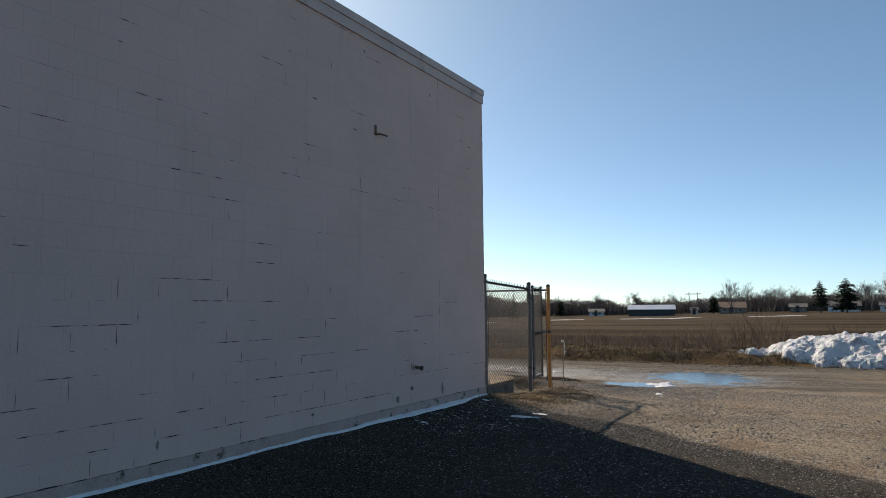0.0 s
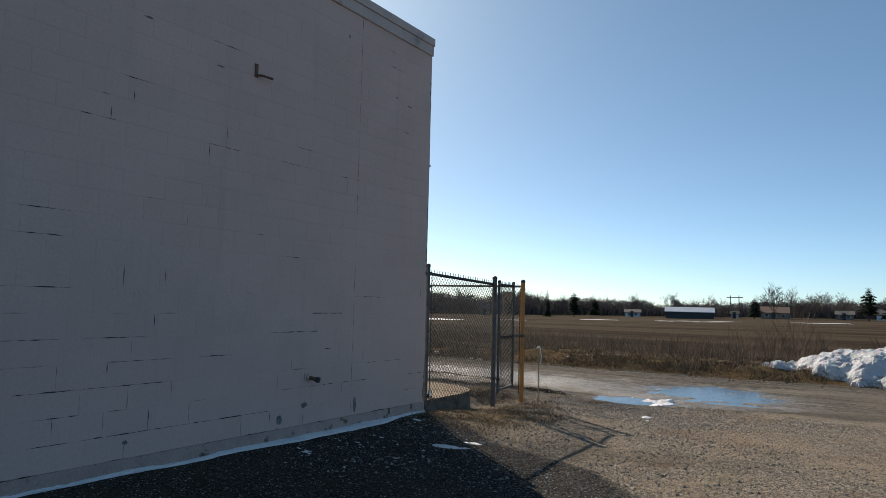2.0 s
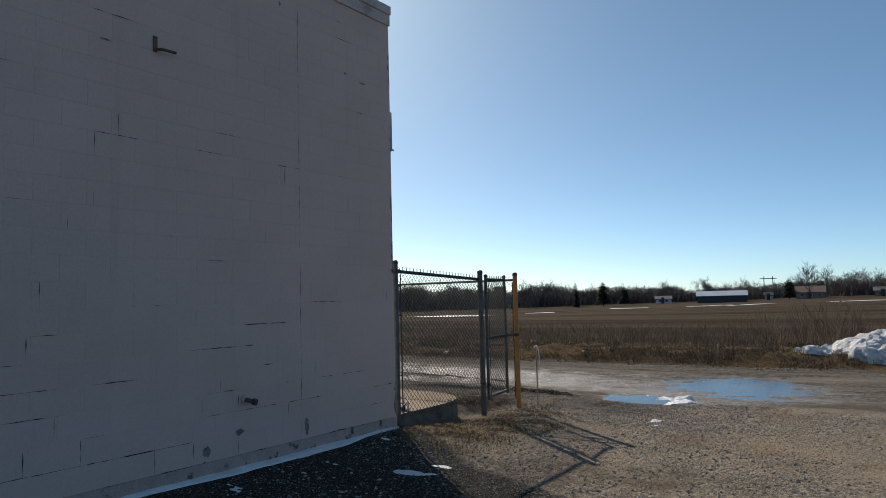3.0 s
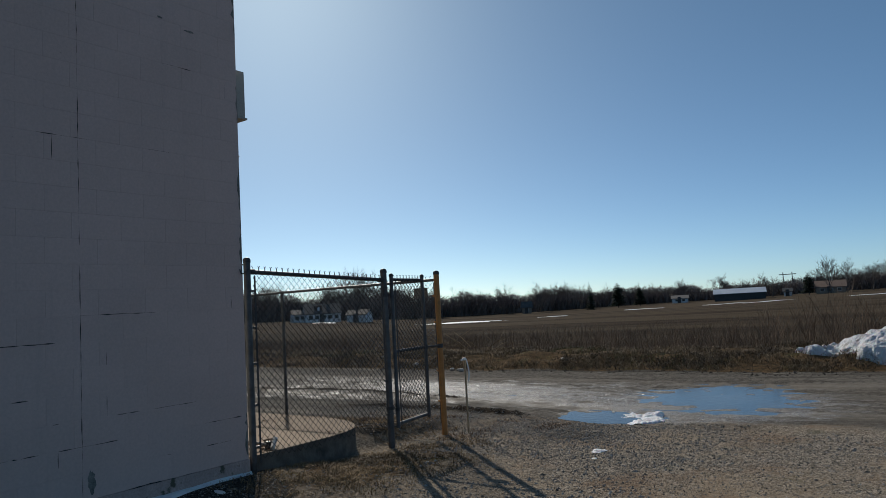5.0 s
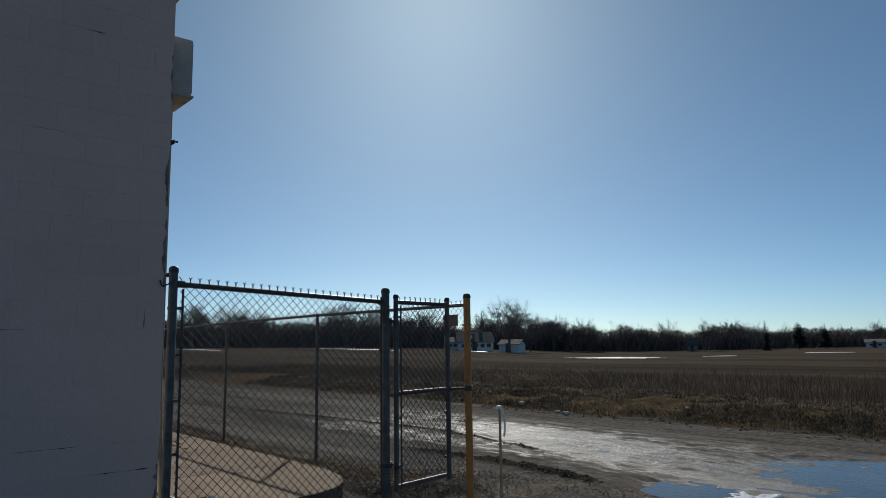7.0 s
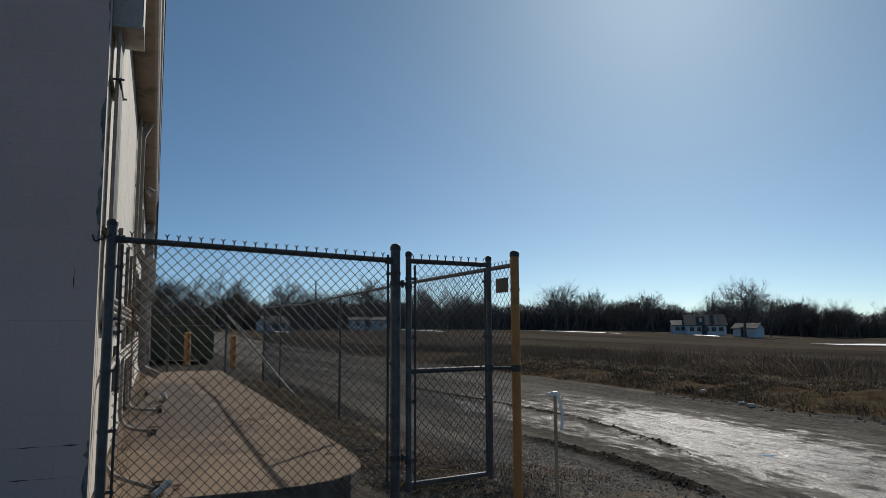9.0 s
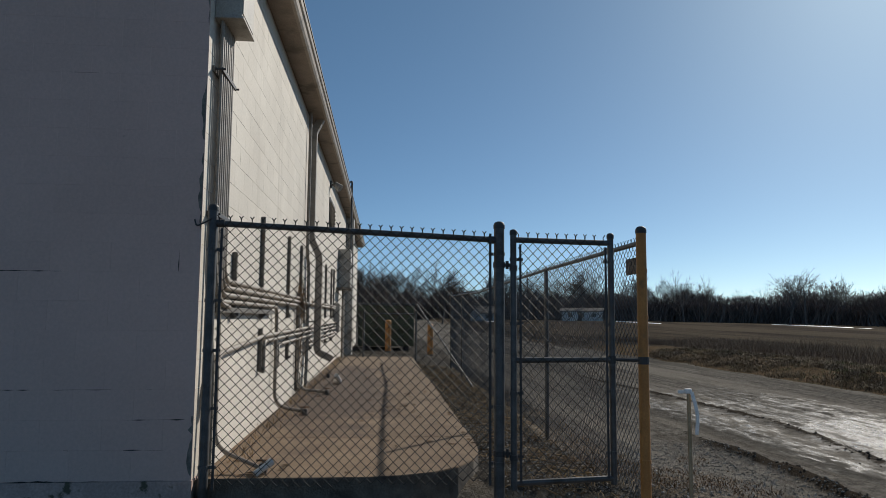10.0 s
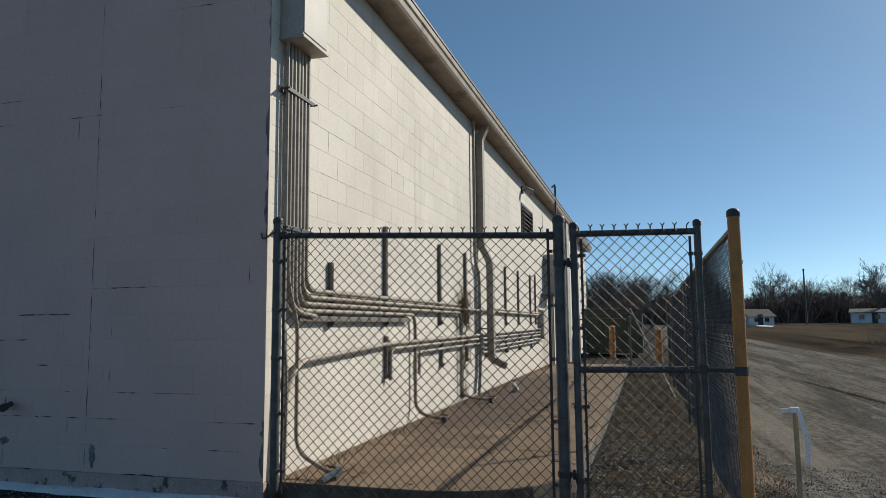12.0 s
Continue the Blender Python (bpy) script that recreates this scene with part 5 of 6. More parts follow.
def build_leaves():
    rng = np.random.RandomState(31)
    n = 900
    x, y = -5.4 - 11 * rng.rand(n) ** 1.7, 10.85 + 2.0 * rng.rand(n)
    keep = rng.rand(n) < np.clip(fbm(x * 1.3, y * 1.3, 95, 3) * 2.2 - 0.9, 0.02, 1)
    keep &= ~((x > -6.4) & (y > 12.2))
    x, y = x[keep], y[keep]
    n = len(x)
    a, s = rng.rand(n) * 6.28, 0.02 + 0.02 * rng.rand(n)
    ca, sa = np.cos(a) * s, np.sin(a) * s
    z = np.full(n, 0.463)
    v = np.stack([np.stack([x + ca, y + sa, z], -1), np.stack([x - sa * 0.6, y + ca * 0.6, z + 0.012], -1), np.stack([x - ca, y - sa, z + 0.002], -1), np.stack([x + sa * 0.6, y - ca * 0.6, z + 0.012], -1)], 1)
    b = Buf()
    b.v, b.f = v.reshape(-1, 3).tolist(), [(4 * k, 4 * k + 1, 4 * k + 2) for k in range(n)] + [(4 * k, 4 * k + 2, 4 * k + 3) for k in range(n)]
    tagged(part("dead_leaves", b, LEAF), "scattered dead leaves on the slab", "leaves", kind="stuff")


build_leaves()


def build_yard_sticks():
    """Dry canes and twigs lying in the strip between slab and fence."""
    rng, b = random.Random(52), Buf()
    for n in range(420):
        x = -5.6 - 12 * rng.random() ** 1.6
        y = rng.uniform(12.95, 13.85)
        a, l = rng.gauss(0.2, 0.9), rng.uniform(0.08, 0.55) * (1 if rng.random() < 0.3 else 0.5)
        d, up = Vector((math.cos(a), math.sin(a), 0)), rng.uniform(0.0, 0.05)
        pts = [(x + d.x * l * t + rng.gauss(0, 0.012), min(13.88, max(12.9, y + d.y * l * t + rng.gauss(0, 0.012)))) for t in (0, 0.35, 0.7, 1.0)]
        z = land(np.array([p[0] for p in pts]), np.array([p[1] for p in pts]))
        b.tube([(px, py, z[k] + 0.006 + up * k / 3) for k, (px, py) in enumerate(pts)], 0.0035, 3, caps=False)
    tagged(part("dead_twigs", b, STRAW), "dry canes and twigs littering the fenced strip", "twigs", kind="stuff")


build_yard_sticks()


def build_brush_pile():
    rng, b = random.Random(44), Buf()
    for n in range(110):
        x, y = rng.gauss(-15.3, 1.3), rng.gauss(27.0, 0.5)
        z = lz(x, y) + rng.random() * 0.2
        a, l = rng.random() * 6.28, rng.uniform(0.6, 1.7)
        d = Vector((math.cos(a), math.sin(a) * 0.6, rng.uniform(-0.15, 0.5)))
        p = Vector((x, y, z))
        b.tube([p, p + d * l * 0.5 + Vector((0, 0, 0.06)), p + d * l], [0.011, 0.008, 0.003], 4, caps=False)
    tagged(part("brush_pile", b, STRAW), "heap of cut dry branches on the bank", "branches", kind="stuff")


build_brush_pile()


def bank_stone(x, y, r, seed):
    """One pale rough field stone."""
    bm = bmesh.new()
    bmesh.ops.create_icosphere(bm, subdivisions=2, radius=r)
    rng = random.Random(seed)
    for p in bm.verts:
        p.co *= rng.uniform(0.8, 1.15)
        p.co.z *= 0.65
        p.co += Vector((x, y, lz(x, y) + r * 0.3))
    tagged(part("stone", Buf().join(bm), PALE), "pale rough field stone on the bank", "stone", "bank stones")


for n, (sx, sy, sr) in enumerate(((-12.9, 22.9, 0.1), (-10.8, 22.2, 0.08), (-11.2, 22.35, 0.07), (-10.95, 22.3, 0.05), (-19.4, 27.4, 0.12), (-8.3, 23.4, 0.05), (-15.0, 23.8, 0.06))):
    bank_stone(sx, sy, sr, 300 + n)


# ---- trees ----
def grow_tree(seed, kids, height=10.0, bole=0.3, fork=0.62, trunk=0.2, thin=0.012, reach=0.74, lift=0.12):
    """A leafless tree that forks again and again: trunk and main limbs in one mesh, the finer crown in another."""
    rng = random.Random(seed)
    stem, crown = Buf(), Buf()
    last = len(kids)

    def turned(way, angle):
        side = Matrix.Rotation(rng.random() * 2 * math.pi, 3, way) @ way.orthogonal().normalized()
        return (way * math.cos(angle) + side * math.sin(angle) + Vector((0, 0, lift))).normalized()

    def limb(p, way, length, r, level):
        if level == last:
            side, tip = way.orthogonal().normalized() * thin * 1.25, p + way * length
            crown.add([p - side, p + side, tip], [(0, 1, 2)])
            return
        segs = 3 if level < 3 else 2
        pts, rad, d = [p], [r], way.copy()
        for k in range(segs):
            d = (d + Vector((rng.gauss(0, 0.09), rng.gauss(0, 0.09), rng.gauss(0.02, 0.06)))).normalized()
            pts.append(pts[-1] + d * length / segs)
            rad.append(max(thin, r * (1 - 0.4 * (k + 1) / segs)))
        (stem if level < 2 else crown).tube(pts, rad, 7 if level == 0 else 4 if level == 1 else 3, caps=False)
        for n in range(kids[level]):
            s = 1.0 if n == 0 else rng.uniform(0.62 if level == 0 else 0.3, 1.0)
            i = min(int(s * segs), segs - 1)
            q = pts[i].lerp(pts[i + 1], s * segs - i)
            angle = rng.gauss(0.2, 0.1) if n == 0 else rng.gauss(fork, 0.16) * (1.0 if level < 3 else 1.2)
            limb(q, turned(d, angle), length * reach * rng.uniform(0.75, 1.15) * (1.3 if level == 0 else 1.0), max(thin, rad[i + 1] * (0.8 if n == 0 else 0.58)), level + 1)

    limb(Vector((0, 0, -0.3)), Vector((0, 0, 1)), height * bole, trunk, 0)
    k = height / max(p[2] for p in crown.v)
    for b in (stem, crown):
        b.v = [(x * k, y * k, z * k) for x, y, z in b.v]
    return stem.mesh("trunk", BARK, True), crown.mesh("crown", TWIG)


def grow_conifer(seed, height=10.0, width=2.6, ragged=0.35, base=0.12, taper=0.75):
    rng = random.Random(seed)
    stem = Buf().tube([(0, 0, -0.3), (0, 0, height * 0.5), (0, 0, height)], [0.22, 0.13, 0.02], 7, caps=False)
    crown = Buf()
    z = height * base
    while z < height:
        s = (z - height * base) / (height * (1 - base))
        r = width * (1 - s) ** taper * rng.uniform(1 - ragged, 1.1) + 0.12
        for n in range(rng.randint(6, 9)):
            a = rng.random() * 6.28
            l = r * rng.uniform(0.6, 1.1)
            ca, sa = math.cos(a), math.sin(a)
            for m in range(11):
                t0 = 0.12 + 0.85 * m / 11
                q = Vector((ca * l * t0, sa * l * t0, z + l * (0.1 * t0 - 0.22 * t0 * t0)))
                b2 = a + rng.choice((-1, 1)) * rng.uniform(0.3, 1.2)
                w = l * 0.3 * (1.1 - t0 * 0.5)
                tip = q + Vector((math.cos(b2) * w, math.sin(b2) * w, rng.uniform(-0.18, 0.14) * w * 1.5))
                side = Vector((-math.sin(b2), math.cos(b2), rng.uniform(-0.9, 0.9))) * w * 0.5
                crown.add([q - side, q + side, tip], [(0, 1, 2)])
        z += height * rng.uniform(0.022, 0.034)
    return stem.mesh("trunk", BARK, True), crown.mesh("crown", NEEDLE)


def tree_at(meshes, az, dist, height, label, category="tree", group="", turn=0.0, wide=1.0, eye=(0.1, 8.0)):
    a = radians(az)
    x, y = eye[0] - math.sin(a) * dist, eye[1] + math.cos(a) * dist
    t = thing("tree", (x, y, lz(x, y)), label, category, group)
    t.rotation_euler, k = (0, 0, turn), height / 10.0
    t.scale = (k * wide, k * wide, k)
    for name, me in zip(("trunk", "crown"), meshes):
        ob = new(name, me)
        ob.parent = t
    return t


def build_trees():
    rng = random.Random(12)
    fine = [grow_tree(s, (7, 4, 4, 3, 7), 10, 0.26, 0.6, 0.17, 0.012, 0.74) for s in (1, 2, 3)]
    oak = grow_tree(9, (9, 4, 4, 4, 7), 10, 0.22, 0.74, 0.24, 0.011, 0.76, 0.06)
    plain = [grow_tree(20 + s, (7, 4, 4, 9), 10, 0.2 + 0.03 * s, 0.56 + 0.05 * s, 0.12, 0.014, 0.74) for s in range(4)]
    wispy = [grow_tree(40 + s, (6, 4, 4, 9), 10, 0.24, 0.46, 0.1, 0.014, 0.78, 0.2) for s in range(2)]
    pine = [grow_conifer(61, 10, 3.6, 0.5, 0.2, 0.42), grow_conifer(62, 10, 4.0, 0.35, 0.12, 0.5)]
    spruce = grow_conifer(63, 10, 2.2, 0.2, 0.03)
    dark = "tall bare deciduous tree in the far treeline"
    tree_at(oak, 43.6, 155, 13.2, "large spreading bare oak beside the white farmhouse", turn=1.0, wide=0.95)
    tree_at(fine[0], 46.0, 172, 11.5, "bare tree behind the white farmhouse", turn=2.0, wide=0.7)
    tree_at(fine[1], 42.0, 175, 10.5, dark, wide=0.7)
    for az, h, d in ((57.8, 14.0, 175), (55.5, 12.0, 180), (50.2, 11.0, 175), (52.4, 9.0, 185), (79.9, 14.0, 165), (77.0, 11.5, 170), (72.5, 13.5, 165), (68.5, 12.0, 170), (65.0, 13.0, 175), (82.6, 12.0, 165), (88.0, 13.5, 150), (93.5, 13.0, 120), (91.0, 11.5, 125), (96.5, 12.5, 120), (99.5, 11.0, 120), (102, 12, 120)):
        tree_at(rng.choice(fine), az, d, h, dark, group="far treeline", turn=rng.random() * 6.28, wide=rng.uniform(0.85, 1.15))
    for az, h, d in ((7.2, 12.0, 225), (6.2, 11.0, 235), (4.6, 9.5, 240), (3.0, 9.0, 240), (-3.4, 11.6, 220), (-2.2, 10.2, 235), (-5.0, 11.5, 230), (14.6, 9.5, 262), (17.4, 9.0, 262), (11.8, 9.2, 266), (14.2, 7.0, 260), (18.6, 7.0, 255), (12.8, 7.2, 265), (16.2, 6.0, 260), (10.8, 6.4, 270), (28.4, 11.5, 230), (27.0, 10.5, 235), (31.5, 11.0, 225), (35.0, 11.0, 225), (38.5, 11.0, 220)):
        tree_at(rng.choice(fine + plain), az, d, h, dark, group="far treeline", turn=rng.random() * 6.28, wide=rng.uniform(0.9, 1.25))
    for n in range(235):
        az = rng.uniform(-8, 108) if n % 3 else rng.uniform(-8, 24)
        tall = np.interp(az, [-8, 5, 15, 24, 30, 36, 45, 60, 80, 95, 108], [7.5, 7.2, 6.6, 8.5, 9.8, 10.6, 11, 11.5, 11.5, 10.5, 10])
        d = np.interp(az, [-8, 20, 30, 45, 80, 95, 108], [260, 260, 235, 200, 185, 135, 130]) + rng.uniform(-12, 30)
        tree_at(rng.choice(plain + wispy), az, d, tall * rng.uniform(0.7, 1.12), "bare tree in the far woodland edge", group="woodland edge", turn=rng.random() * 6.28, wide=rng.uniform(0.85, 1.4))
    for n in range(16):
        tree_at(rng.choice(fine + plain), rng.uniform(83, 106), rng.uniform(112, 145), rng.uniform(9.0, 12.5), "bare tree behind the fenced yard", group="yard trees", turn=rng.random() * 6.28, wide=rng.uniform(0.9, 1.3))
    tree_at(pine[0], 1.1, 205, 8.7, "tall dark ragged pine beyond the field", group="pines", wide=0.95)
    tree_at(pine[1], -0.6, 200, 9.0, "broad dark pine beyond the field", group="pines", turn=1.2, wide=1.1)
    for az, d, h in ((24.5, 215, 8.6), (22.3, 220, 7.6), (8.6, 225, 6.2), (20.6, 225, 6.0)):
        tree_at(spruce if az > 24 else pine[1], az, d, h, "dark conifer in the far treeline", group="pines", turn=az)


build_trees()


def build_thicket():
    """The dense dark understorey of the woodland edge."""
    rng = np.random.RandomState(5)
    n = 130000
    az = rng.uniform(-10, 110, n)
    base = np.interp(az, [-10, 20, 30, 45, 80, 95, 110], [275, 270, 245, 205, 190, 142, 136])
    d = base + rng.rand(n) * 22
    tall = np.interp(az, [-10, 8, 16, 22, 30, 40, 50, 60, 80, 90, 110], [6.0, 5.8, 5.0, 6.2, 7.4, 7.8, 7.6, 7.6, 7.4, 7.0, 7.0])
    tall = tall * 0.95 * (0.62 + 0.75 * fbm(az * 0.9, d * 0.03, 7, 4))
    gap = ((az > 41.5) & (az < 49.6)) | ((az > 9.5) & (az < 16))
    tall = np.where(gap, tall * 0.9, tall)
    a = np.radians(az)
    x, y = 0.1 - np.sin(a) * d, 8.0 + np.cos(a) * d
    z = land(x, y)
    h = tall * (0.25 + 0.75 * rng.rand(n) ** 0.7)
    t = rng.rand(n) * 6.28
    w = 0.05 + 0.13 * rng.rand(n) ** 2
    side = np.stack([np.cos(t) * w, np.sin(t) * w, np.zeros(n)], -1)
    lean = np.stack([rng.randn(n) * 0.36, rng.randn(n) * 0.36, np.ones(n)], -1) * h[:, None]
    twig = rng.rand(n) < 0.6
    w = np.where(twig, w * 0.55, w)
    lift = np.where(twig, tall * (0.2 + 0.72 * rng.rand(n) ** 0.8), -0.2)
    lean = np.where(twig[:, None], np.stack([rng.randn(n), rng.randn(n), 0.6 + 0.6 * rng.rand(n)], -1) * (0.17 * tall)[:, None], lean)
    side = np.stack([np.cos(t) * w, np.sin(t) * w, np.zeros(n)], -1)
    root = np.stack([x, y, z + lift], -1)
    v = np.stack([root - side, root + side, root + lean * 0.6 + side * 1.3, root + lean * 0.6 - side * 1.3, root + lean], 1)
    o = 5 * np.arange(n)[:, None]
    b = Buf()
    b.v = v.reshape(-1, 3).tolist()
    b.f = (np.array([[0, 1, 2, 3]]) + o).tolist() + (np.array([[3, 2, 4]]) + o).tolist()
    tagged(part("woodland", b, THICKET), "dense dark leafless understorey of the far woods", "woods", kind="stuff")


build_thicket()


# ---- buildings beyond the field ----
def house(az, dist, width, depth, wall_h, roof_h, wall, roof, label, category="house", face=0.0, windows=4, dormer=False, name="house", doors=1, eye=(0.1, 8.0)):
    """A gabled building, long side to the camera, turned by face degrees."""
    a = radians(az)
    x, y = eye[0] - math.sin(a) * dist, eye[1] + math.cos(a) * dist
    base = Vector((x, y, lz(x, y) - 0.1))
    t = thing(name, base, label, category, "far buildings")
    t.rotation_euler = (0, 0, a + radians(face))
    w, d = width / 2, depth / 2

    def local(piece, b, material, parent=t, label=""):
        ob = new(piece, b.mesh(piece, material))
        ob.parent = parent
        return tagged(ob, label)

    body = Buf().box((-w, -d, 0), (w, d, wall_h))
    body.add([(-w, -d, wall_h), (-w, d, wall_h), (-w, 0, wall_h + roof_h), (w, -d, wall_h), (w, d, wall_h), (w, 0, wall_h + roof_h)], [(0, 1, 2), (3, 5, 4)])
    local("wall", body, wall)
    over, thick = 0.35, 0.12
    for s in (-1, 1):
        ey, ez = s * (d + over), wall_h - over * roof_h / d
        local("roof", Buf().add([(-w - over, ey, ez), (w + over, ey, ez), (w + over, 0, wall_h + roof_h + 0.02), (-w - over, 0, wall_h + roof_h + 0.02), (-w - over, ey, ez + thick), (w + over, ey, ez + thick), (w + over, 0, wall_h + roof_h + thick), (-w - over, 0, wall_h + roof_h + thick)], [(0, 1, 2, 3), (7, 6, 5, 4), (0, 4, 5, 1), (1, 5, 6, 2), (0, 3, 7, 4)]), roof)
    for k in range(windows):
        u = -w + width * (k + 0.7) / (windows + 0.4)
        frame_part = local("window", Buf().box((u - 0.55, -d - 0.06, wall_h * 0.38), (u + 0.55, -d + 0.02, wall_h * 0.82)), SIDING)
        local("pane", Buf().box((u - 0.45, -d - 0.08, wall_h * 0.41), (u + 0.45, -d - 0.061, wall_h * 0.79)), PANE, frame_part)
    for k in range(doors):
        u = -w * 0.1 + k * 3.0
        local("door", Buf().box((u - 0.5, -d - 0.07, 0.05), (u + 0.5, -d + 0.02, 2.1)), DARK)
    if dormer:
        local("dormer", Buf().box((-w * 0.45, -d * 0.75, wall_h + 0.2), (-w * 0.05, 0, wall_h + roof_h * 0.85)), REDBROWN)
        pane = local("window", Buf().box((-w * 0.32, -d * 0.75 - 0.06, wall_h + 0.5), (-w * 0.18, -d * 0.75, wall_h + roof_h * 0.7)), SIDING)
        local("chimney", Buf().box((w * 0.3, -0.4, wall_h + roof_h * 0.6), (w * 0.3 + 0.8, 0.4, wall_h + roof_h + 0.7), 0.03), TAN)
    return t


house(46.5, 163, 7.8, 8.0, 2.2, 2.1, SIDING, SHINGLE, "white farmhouse with dark roof and dormer", face=8, windows=5, dormer=True)
house(48.3, 165, 3.0, 5.0, 2.0, 0.9, SIDING, SHINGLE, "low white wing of the farmhouse", face=8, windows=2, doors=0)
house(43.4, 160, 4.6, 4.5, 1.9, 0.95, SIDING, SHINGLE, "small white garage beside the farmhouse", "garage", face=-20, windows=1, name="garage")
house(13.3, 225, 13.8, 9.0, 2.2, 1.3, BARNWALL, WHITEROOF, "long low barn with pale metal roof", "barn", windows=0, doors=0, name="barn")
house(7.2, 228, 7.4, 8.0, 1.9, 1.7, TAN, REDBROWN, "low tan ranch house beyond the field", windows=3)
house(10.0, 235, 2.2, 3.0, 1.6, 0.8, SIDING, SHINGLE, "tiny white shed beyond the field", "shed", windows=0, name="shed")
house(2.6, 232, 4.5, 7.0, 1.7, 1.0, TAN, SHINGLE, "low brown house beyond the field", windows=2)
house(-0.4, 236, 8.5, 7.0, 1.8, 1.4, SIDING, SHINGLE, "low house behind the pines", windows=3)
house(-3.6, 232, 7.5, 7.0, 1.9, 1.0, SIDING, SHINGLE, "low white house beyond the field", windows=3)
house(17.6, 245, 5.0, 6.0, 1.6, 0.9, SIDING, SHINGLE, "small pale house at the treeline", windows=2)
house(29.6, 225, 3.0, 4.0, 2.2, 1.6, TAN, SHINGLE, "small tan shed among dark trees", "shed", windows=1, name="shed")
house(80.1, 145, 5.0, 4.0, 1.8, 1.2, SIDING, SHINGLE, "white cottage with grey roof beyond the lane", face=35, windows=2)
house(72.6, 165, 9.0, 6.0, 2.2, 0.7, SIDING, SHINGLE, "long low pale building beyond the lane", windows=3)
house(95.2, 62, 9.0, 6.0, 2.7, 1.1, SIDING, SHINGLE, "low pale building behind the yard", windows=3)


def build_pylon():
    a, d = radians(9.7), 420
    x, y = -math.sin(a) * d, math.cos(a) * d
    z = lz(x, y)
    p = thing("power_pylon", (x, y, z), "distant lattice power line structure", "pylon")
    for s in (-2.2, 2.2):
        part("pole", Buf().tube([(x + s, y, z - 0.5), (x + s, y, z + 10.5)], 0.22, 6), DARK, p)
    part("crossarm", Buf().box((x - 4.2, y - 0.15, z + 9.2), (x + 4.2, y + 0.15, z + 9.6)), DARK, p)


build_pylon()


def pole(az, d, h):
    a = radians(az)
    x, y = -math.sin(a) * d, 8 + math.cos(a) * d
    z = lz(x, y)
    p = thing("utility_pole", (x, y, z), "weathered wooden utility pole", "utility pole", "utility poles")
    part("shaft", Buf().tube([(x, y, z - 0.4), (x, y, z + h)], [0.2, 0.13], 8), BARK, p)
    part("lamp_arm", Buf().box((x - 0.5, y - 0.1, z + h - 0.3), (x + 0.5, y + 0.1, z + h - 0.12)), DARK, p)


pole(76.8, 150, 10.5)
pole(56.7, 170, 7.0)


# ---- far snow and meltwater in the field ----
for n, (az, d, rx, ry) in enumerate(((36.6, 112, 6.5, 2.6), (34.2, 122, 6.0, 1.8), (27.5, 150, 3.0, 1.2), (11.5, 165, 5.0, 1.0), (13.6, 175, 3.5, 1.0), (15.4, 172, 2.4, 0.8), (4.0, 150, 6.0, 0.9), (20.5, 175, 5.0, 1.0), (46.0, 150, 3.0, 1.0), (56.0, 158, 14.0, 1.3), (68.0, 150, 12.0, 1.0), (79.5, 138, 9.0, 1.0))):
    a = radians(az)
    x, y = 0.1 - math.sin(a) * d, 8 + math.cos(a) * d
    snow_lump("snow_patch", x, y, rx, ry, 0.14, 90 + n, "thin patch of old snow lying in the field", SNOW, lumps=0.5, nx=40, ny=20, sink=0.0)


# ---- shrubs at the field's edge ----
def shrub(x, y, h, seed, label="bare twiggy shrub at the field's edge"):
    rng, b = random.Random(seed), Buf()
    z = lz(x, y)
    for n in range(26):
        a = rng.random() * 6.28
        d = Vector((math.cos(a) * rng.uniform(0.05, 0.55), math.sin(a) * rng.uniform(0.05, 0.55), 1)).normalized()
        p, l = Vector((x + rng.gauss(0, 0.15), y + rng.gauss(0, 0.15), z - 0.05)), h * rng.uniform(0.5, 1.0)
        q, e = p + d * l * 0.5, p + d * l + Vector((rng.gauss(0, 0.1), rng.gauss(0, 0.1), 0))
        b.tube([p, q, e], [0.008, 0.006, 0.003], 3, caps=False)
        for m in range(5):
            s = rng.uniform(0.35, 0.95)
            o = p.lerp(e, s)
            b.tube([o, o + (d + Vector((rng.gauss(0, 0.5), rng.gauss(0, 0.5), 0.1))).normalized() * l * 0.22], [0.004, 0.002], 3, caps=False)
    t = thing("shrub", (x, y, z), label, "shrub", "field shrubs")
    part("crown", b, WEED, t)


for n, (sx, sy, sh) in enumerate(((-2.6, 29.5, 2.3), (-3.4, 30.2, 2.0), (-1.9, 31.0, 1.8), (-4.3, 29.4, 1.6), (0.2, 31.5, 1.5), (-9.5, 28.4, 1.0), (-21.0, 28.0, 1.2), (-5.8, 31.0, 1.1))):
    shrub(sx, sy, sh * 0.85, 200 + n)


# ---- wall cracks and flaked paint ----
def joint_z(k):
    return JOINT + COURSE * k


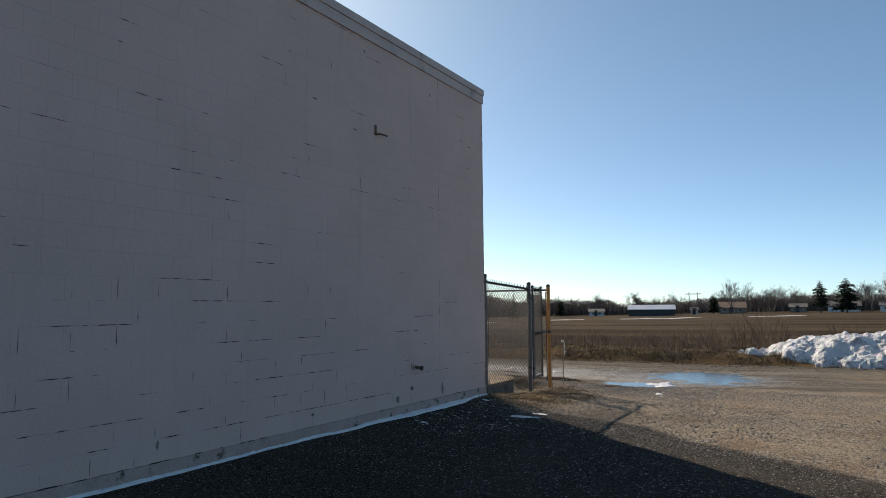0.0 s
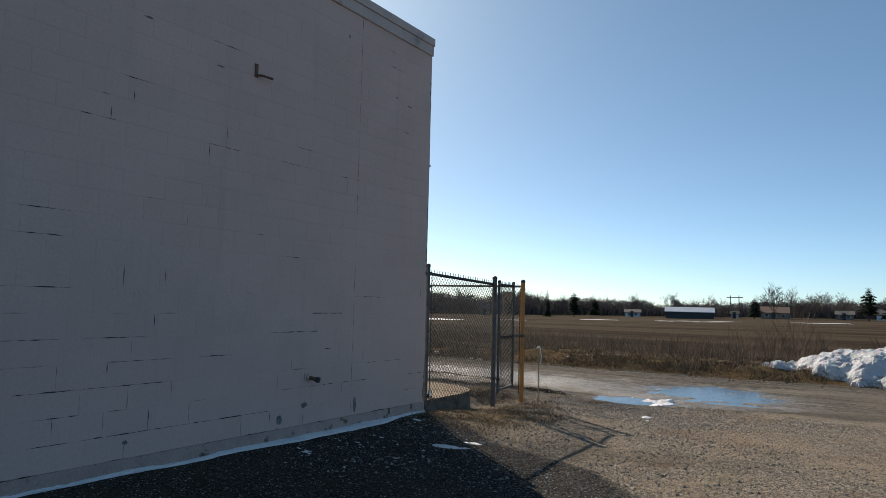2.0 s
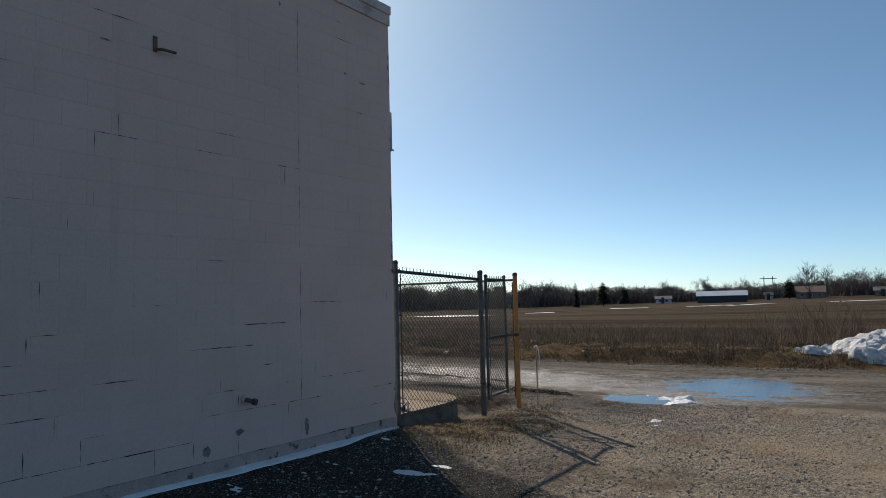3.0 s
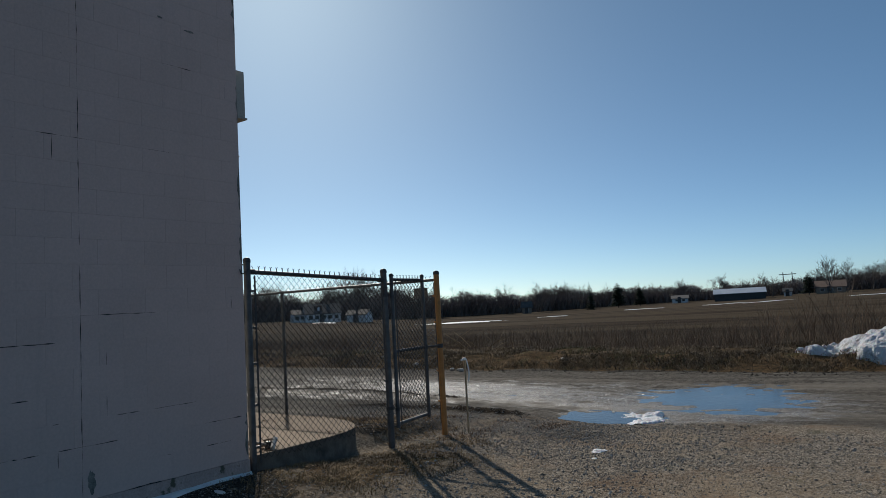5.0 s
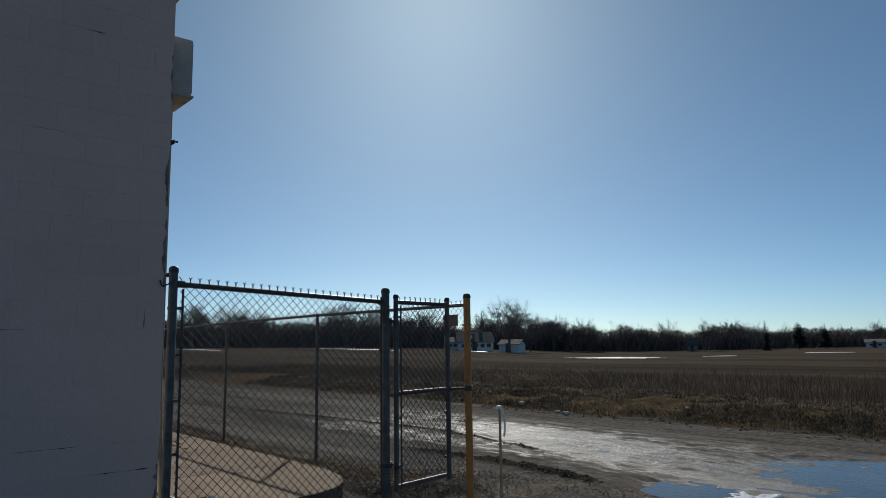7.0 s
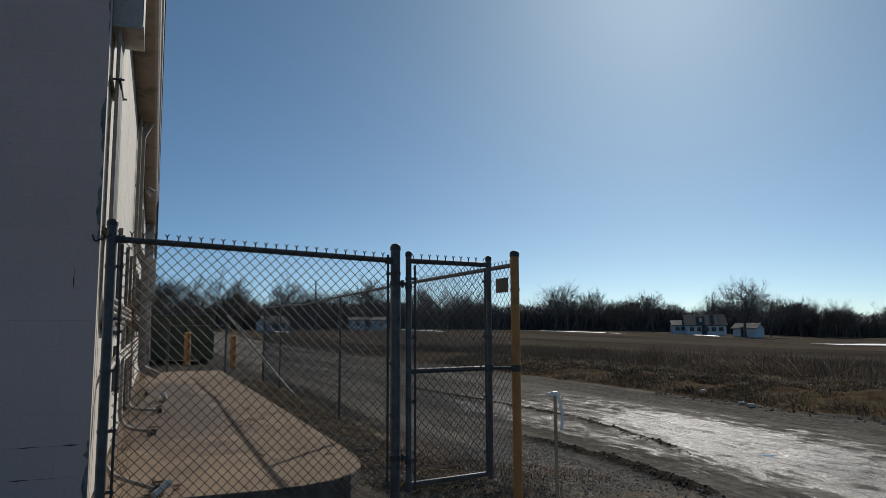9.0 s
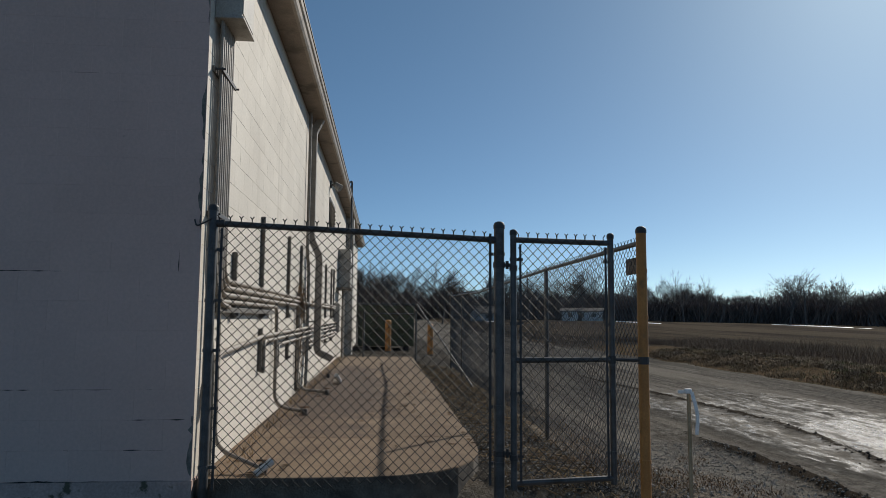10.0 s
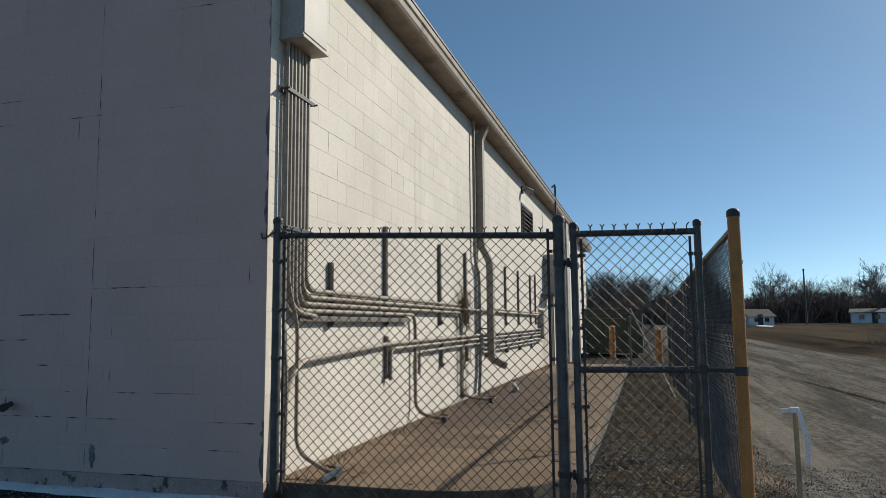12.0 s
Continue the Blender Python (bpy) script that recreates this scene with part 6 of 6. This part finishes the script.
def east_cracks():
    """Open joints on the parking side, denser low down."""
    rng, spots = random.Random(19), []
    zone = lambda y, z: 0.3 if z < 1.1 else 0.17 if z < 2.2 else 0.05 if z < 3.2 else 0.09
    for k in range(0, 25):
        z = joint_z(k)
        y = BACK_Y
        while y < WY - 0.3:
            chance = zone(y, z) * (1.4 if y < 8.0 else 0.55)
            length = BLOCK * rng.choice((0.12, 0.2, 0.3, 0.5, 0.75, 1.0))
            if rng.random() < chance:
                spots.append((y, z, min(y + length, WY - 0.02), z))
            y += length + 0.02
        shift = BLOCK / 2 if k % 2 else 0.0
        for n in range(-48, 5):
            yy = 9.15 + shift + n * BLOCK
            if BACK_Y < yy < WY - 0.1 and rng.random() < (0.42 if z < 1.1 else 0.26 if z < 1.9 else 0.05) * (1.3 if yy < 7.6 else 0.4):
                spots.append((yy, z + 0.004, yy, z + COURSE * rng.choice((0.5, 0.8, 1.0))))
    control = [(9.15, 0.5, 9.15, 2.3), (9.15, 2.45, 9.15, 5.37)]
    known = [(9.15, joint_z(7), 9.79, joint_z(7)), (8.41, joint_z(6), 8.96, joint_z(6)), (7.76, joint_z(5), 8.54, joint_z(5)), (8.97, joint_z(2), 9.44, joint_z(2)), (8.97, joint_z(1) + 0.08, 8.97, joint_z(2))]
    spots = [s for s in spots if not (5.1 < s[0] < 7.9 and s[1] < joint_z(6.5))]
    level = ((4, 5.0, 5.47), (3, 5.26, 6.71), (2, 5.42, 5.78), (1, 5.37, 5.7), (2, 5.99, 6.2), (1, 5.8, 7.83), (4, 6.0, 6.64), (4, 6.9, 7.3), (6, 6.44, 6.64), (5, 5.77, 6.4), (5, 5.1, 5.6), (6, 6.0, 6.17), (2, 6.83, 7.02))
    upright = ((5.78, 2, 3), (6.2, 2, 3), (5.99, 1, 2), (6.19, 0, 0.7), (5.57, 1.2, 2), (5.58, 3.1, 4), (6.0, 3.5, 4), (6.21, 4.1, 5), (6.42, 5.1, 6), (6.21, 6.3, 6.9), (6.63, 2.3, 3), (6.83, 1, 2), (7.46, 0, 1), (6.41, 1, 1.9), (7.84, 0.3, 1))
    known += [(a, joint_z(k), b, joint_z(k)) for k, a, b in level] + [(y, joint_z(a), y, joint_z(b)) for y, a, b in upright]
    base = [(y, JOINT, y + rng.uniform(0.1, 0.5), JOINT) for y in np.arange(BACK_Y, WY - 0.5, 0.5) if rng.random() < 0.75]
    cracks("crack", spots + known, WX + 0.0012, "y", wall_east, 0.011)
    cracks("crack", control, WX + 0.0014, "y", wall_east, 0.009)
    cracks("crack", base, WX + 0.0145, "y", wall_east, 0.012)
    for n, (y, z, ry, rz) in enumerate(((9.22, 0.6, 0.035, 0.1), (7.98, 0.56, 0.05, 0.05), (8.35, 0.68, 0.05, 0.04), (6.2, 0.6, 0.03, 0.02), (4.1, 0.62, 0.02, 0.05), (8.9, 5.05, 0.02, 0.025), (7.2, 5.2, 0.02, 0.03), (9.9, 4.55, 0.03, 0.012), (10.2, 4.5, 0.06, 0.012), (7.0, 4.1, 0.06, 0.01), (6.2, 4.3, 0.05, 0.012))):
        spall("flaked_patch", WX + 0.0018, "y", wall_east, y, z, ry, rz, 300 + n)


for n, (z0, z1, w) in enumerate(((2.85, 3.3, 0.03), (2.2, 2.75, 0.028), (4.6, 5.0, 0.045), (0.5, 0.9, 0.04), (3.7, 4.1, 0.015))):
    edge_flake(wall_east, z0, z1, w, 400 + n)


def north_cracks():
    rng, spots = random.Random(23), []
    for k in range(0, 22):
        z = joint_z(k)
        x = -27.0
        while x < WX - 0.1:
            length = BLOCK * rng.choice((0.5, 1.0, 1.5, 2.0, 3.0))
            if rng.random() < (0.42 if z > 2.0 else 0.22):
                spots.append((x, z, min(x + length, WX - 0.02), z))
            x += length
        for n in range(0, 54):
            xx = WX - (BLOCK / 2 if k % 2 else 0.0) - n * BLOCK
            if rng.random() < (0.30 if z > 2.0 else 0.14):
                spots.append((xx, z + 0.004, xx, z + COURSE * rng.choice((0.6, 1.0, 1.0))))
    x0, x1, z0, z1 = WIN
    spots = [s for s in spots if not (x0 - 0.4 < s[0] < x1 + 0.1 and z0 - 0.25 < s[1] < z1 + 0.05) and not (x0 - 0.4 < s[2] < x1 + 0.1 and z0 - 0.25 < s[3] < z1)]
    cracks("crack", spots, WY + 0.0012, "x", wall_north, 0.0045)


east_cracks()
north_cracks()


# ---- concrete blocks ----
def lay_blocks():
    shapes = {}

    def mesh_for(along, length, material):
        key = (along, round(length, 3))
        if key not in shapes:
            shapes[key] = block_mesh("block", along, length, 0.0, material).mesh("block", material)
        return shapes[key]

    def wall(along, parent, material, start, stop, top, nearest, hole=None):
        spare = Buf()
        k = 0
        while joint_z(k) + COURSE < top + 0.15:
            z = joint_z(k) + COURSE / 2
            u = start - (BLOCK / 2 if k % 2 else 0.0)
            first = True
            while u > stop:
                length = BLOCK if not (first and k % 2) else BLOCK / 2
                if first and k % 2:
                    u = start
                centre = u - length / 2
                place = (WX, centre, z) if along == "y" else (centre, WY, z)
                first = False
                u -= length
                if hole and hole[0] - 0.2 < centre < hole[1] + 0.2 and hole[2] - 0.1 < z < hole[3] + 0.1:
                    continue
                if nearest(centre, z):
                    ob = new("block", mesh_for(along, length, material))
                    ob.location, ob.parent = place, parent
                else:
                    b = block_mesh("block", along, length, 0.0, material)
                    spare.add([(p[0] + place[0], p[1] + place[1], p[2] + place[2]) for p in b.v], b.f)
            k += 1
        tagged(part("block_courses", spare, material, parent), kind="stuff")

    wall("y", wall_east, PAINT_SHADED, WY, BACK_Y + 0.4, WALL_TOP - 0.15, lambda y, z: y > 5.9 and z < 5.3)
    wall("x", wall_north, PAINT_YARD, WX, -27.0, EAVE - 0.15, lambda x, z: x > -10.6, WIN)


lay_blocks()
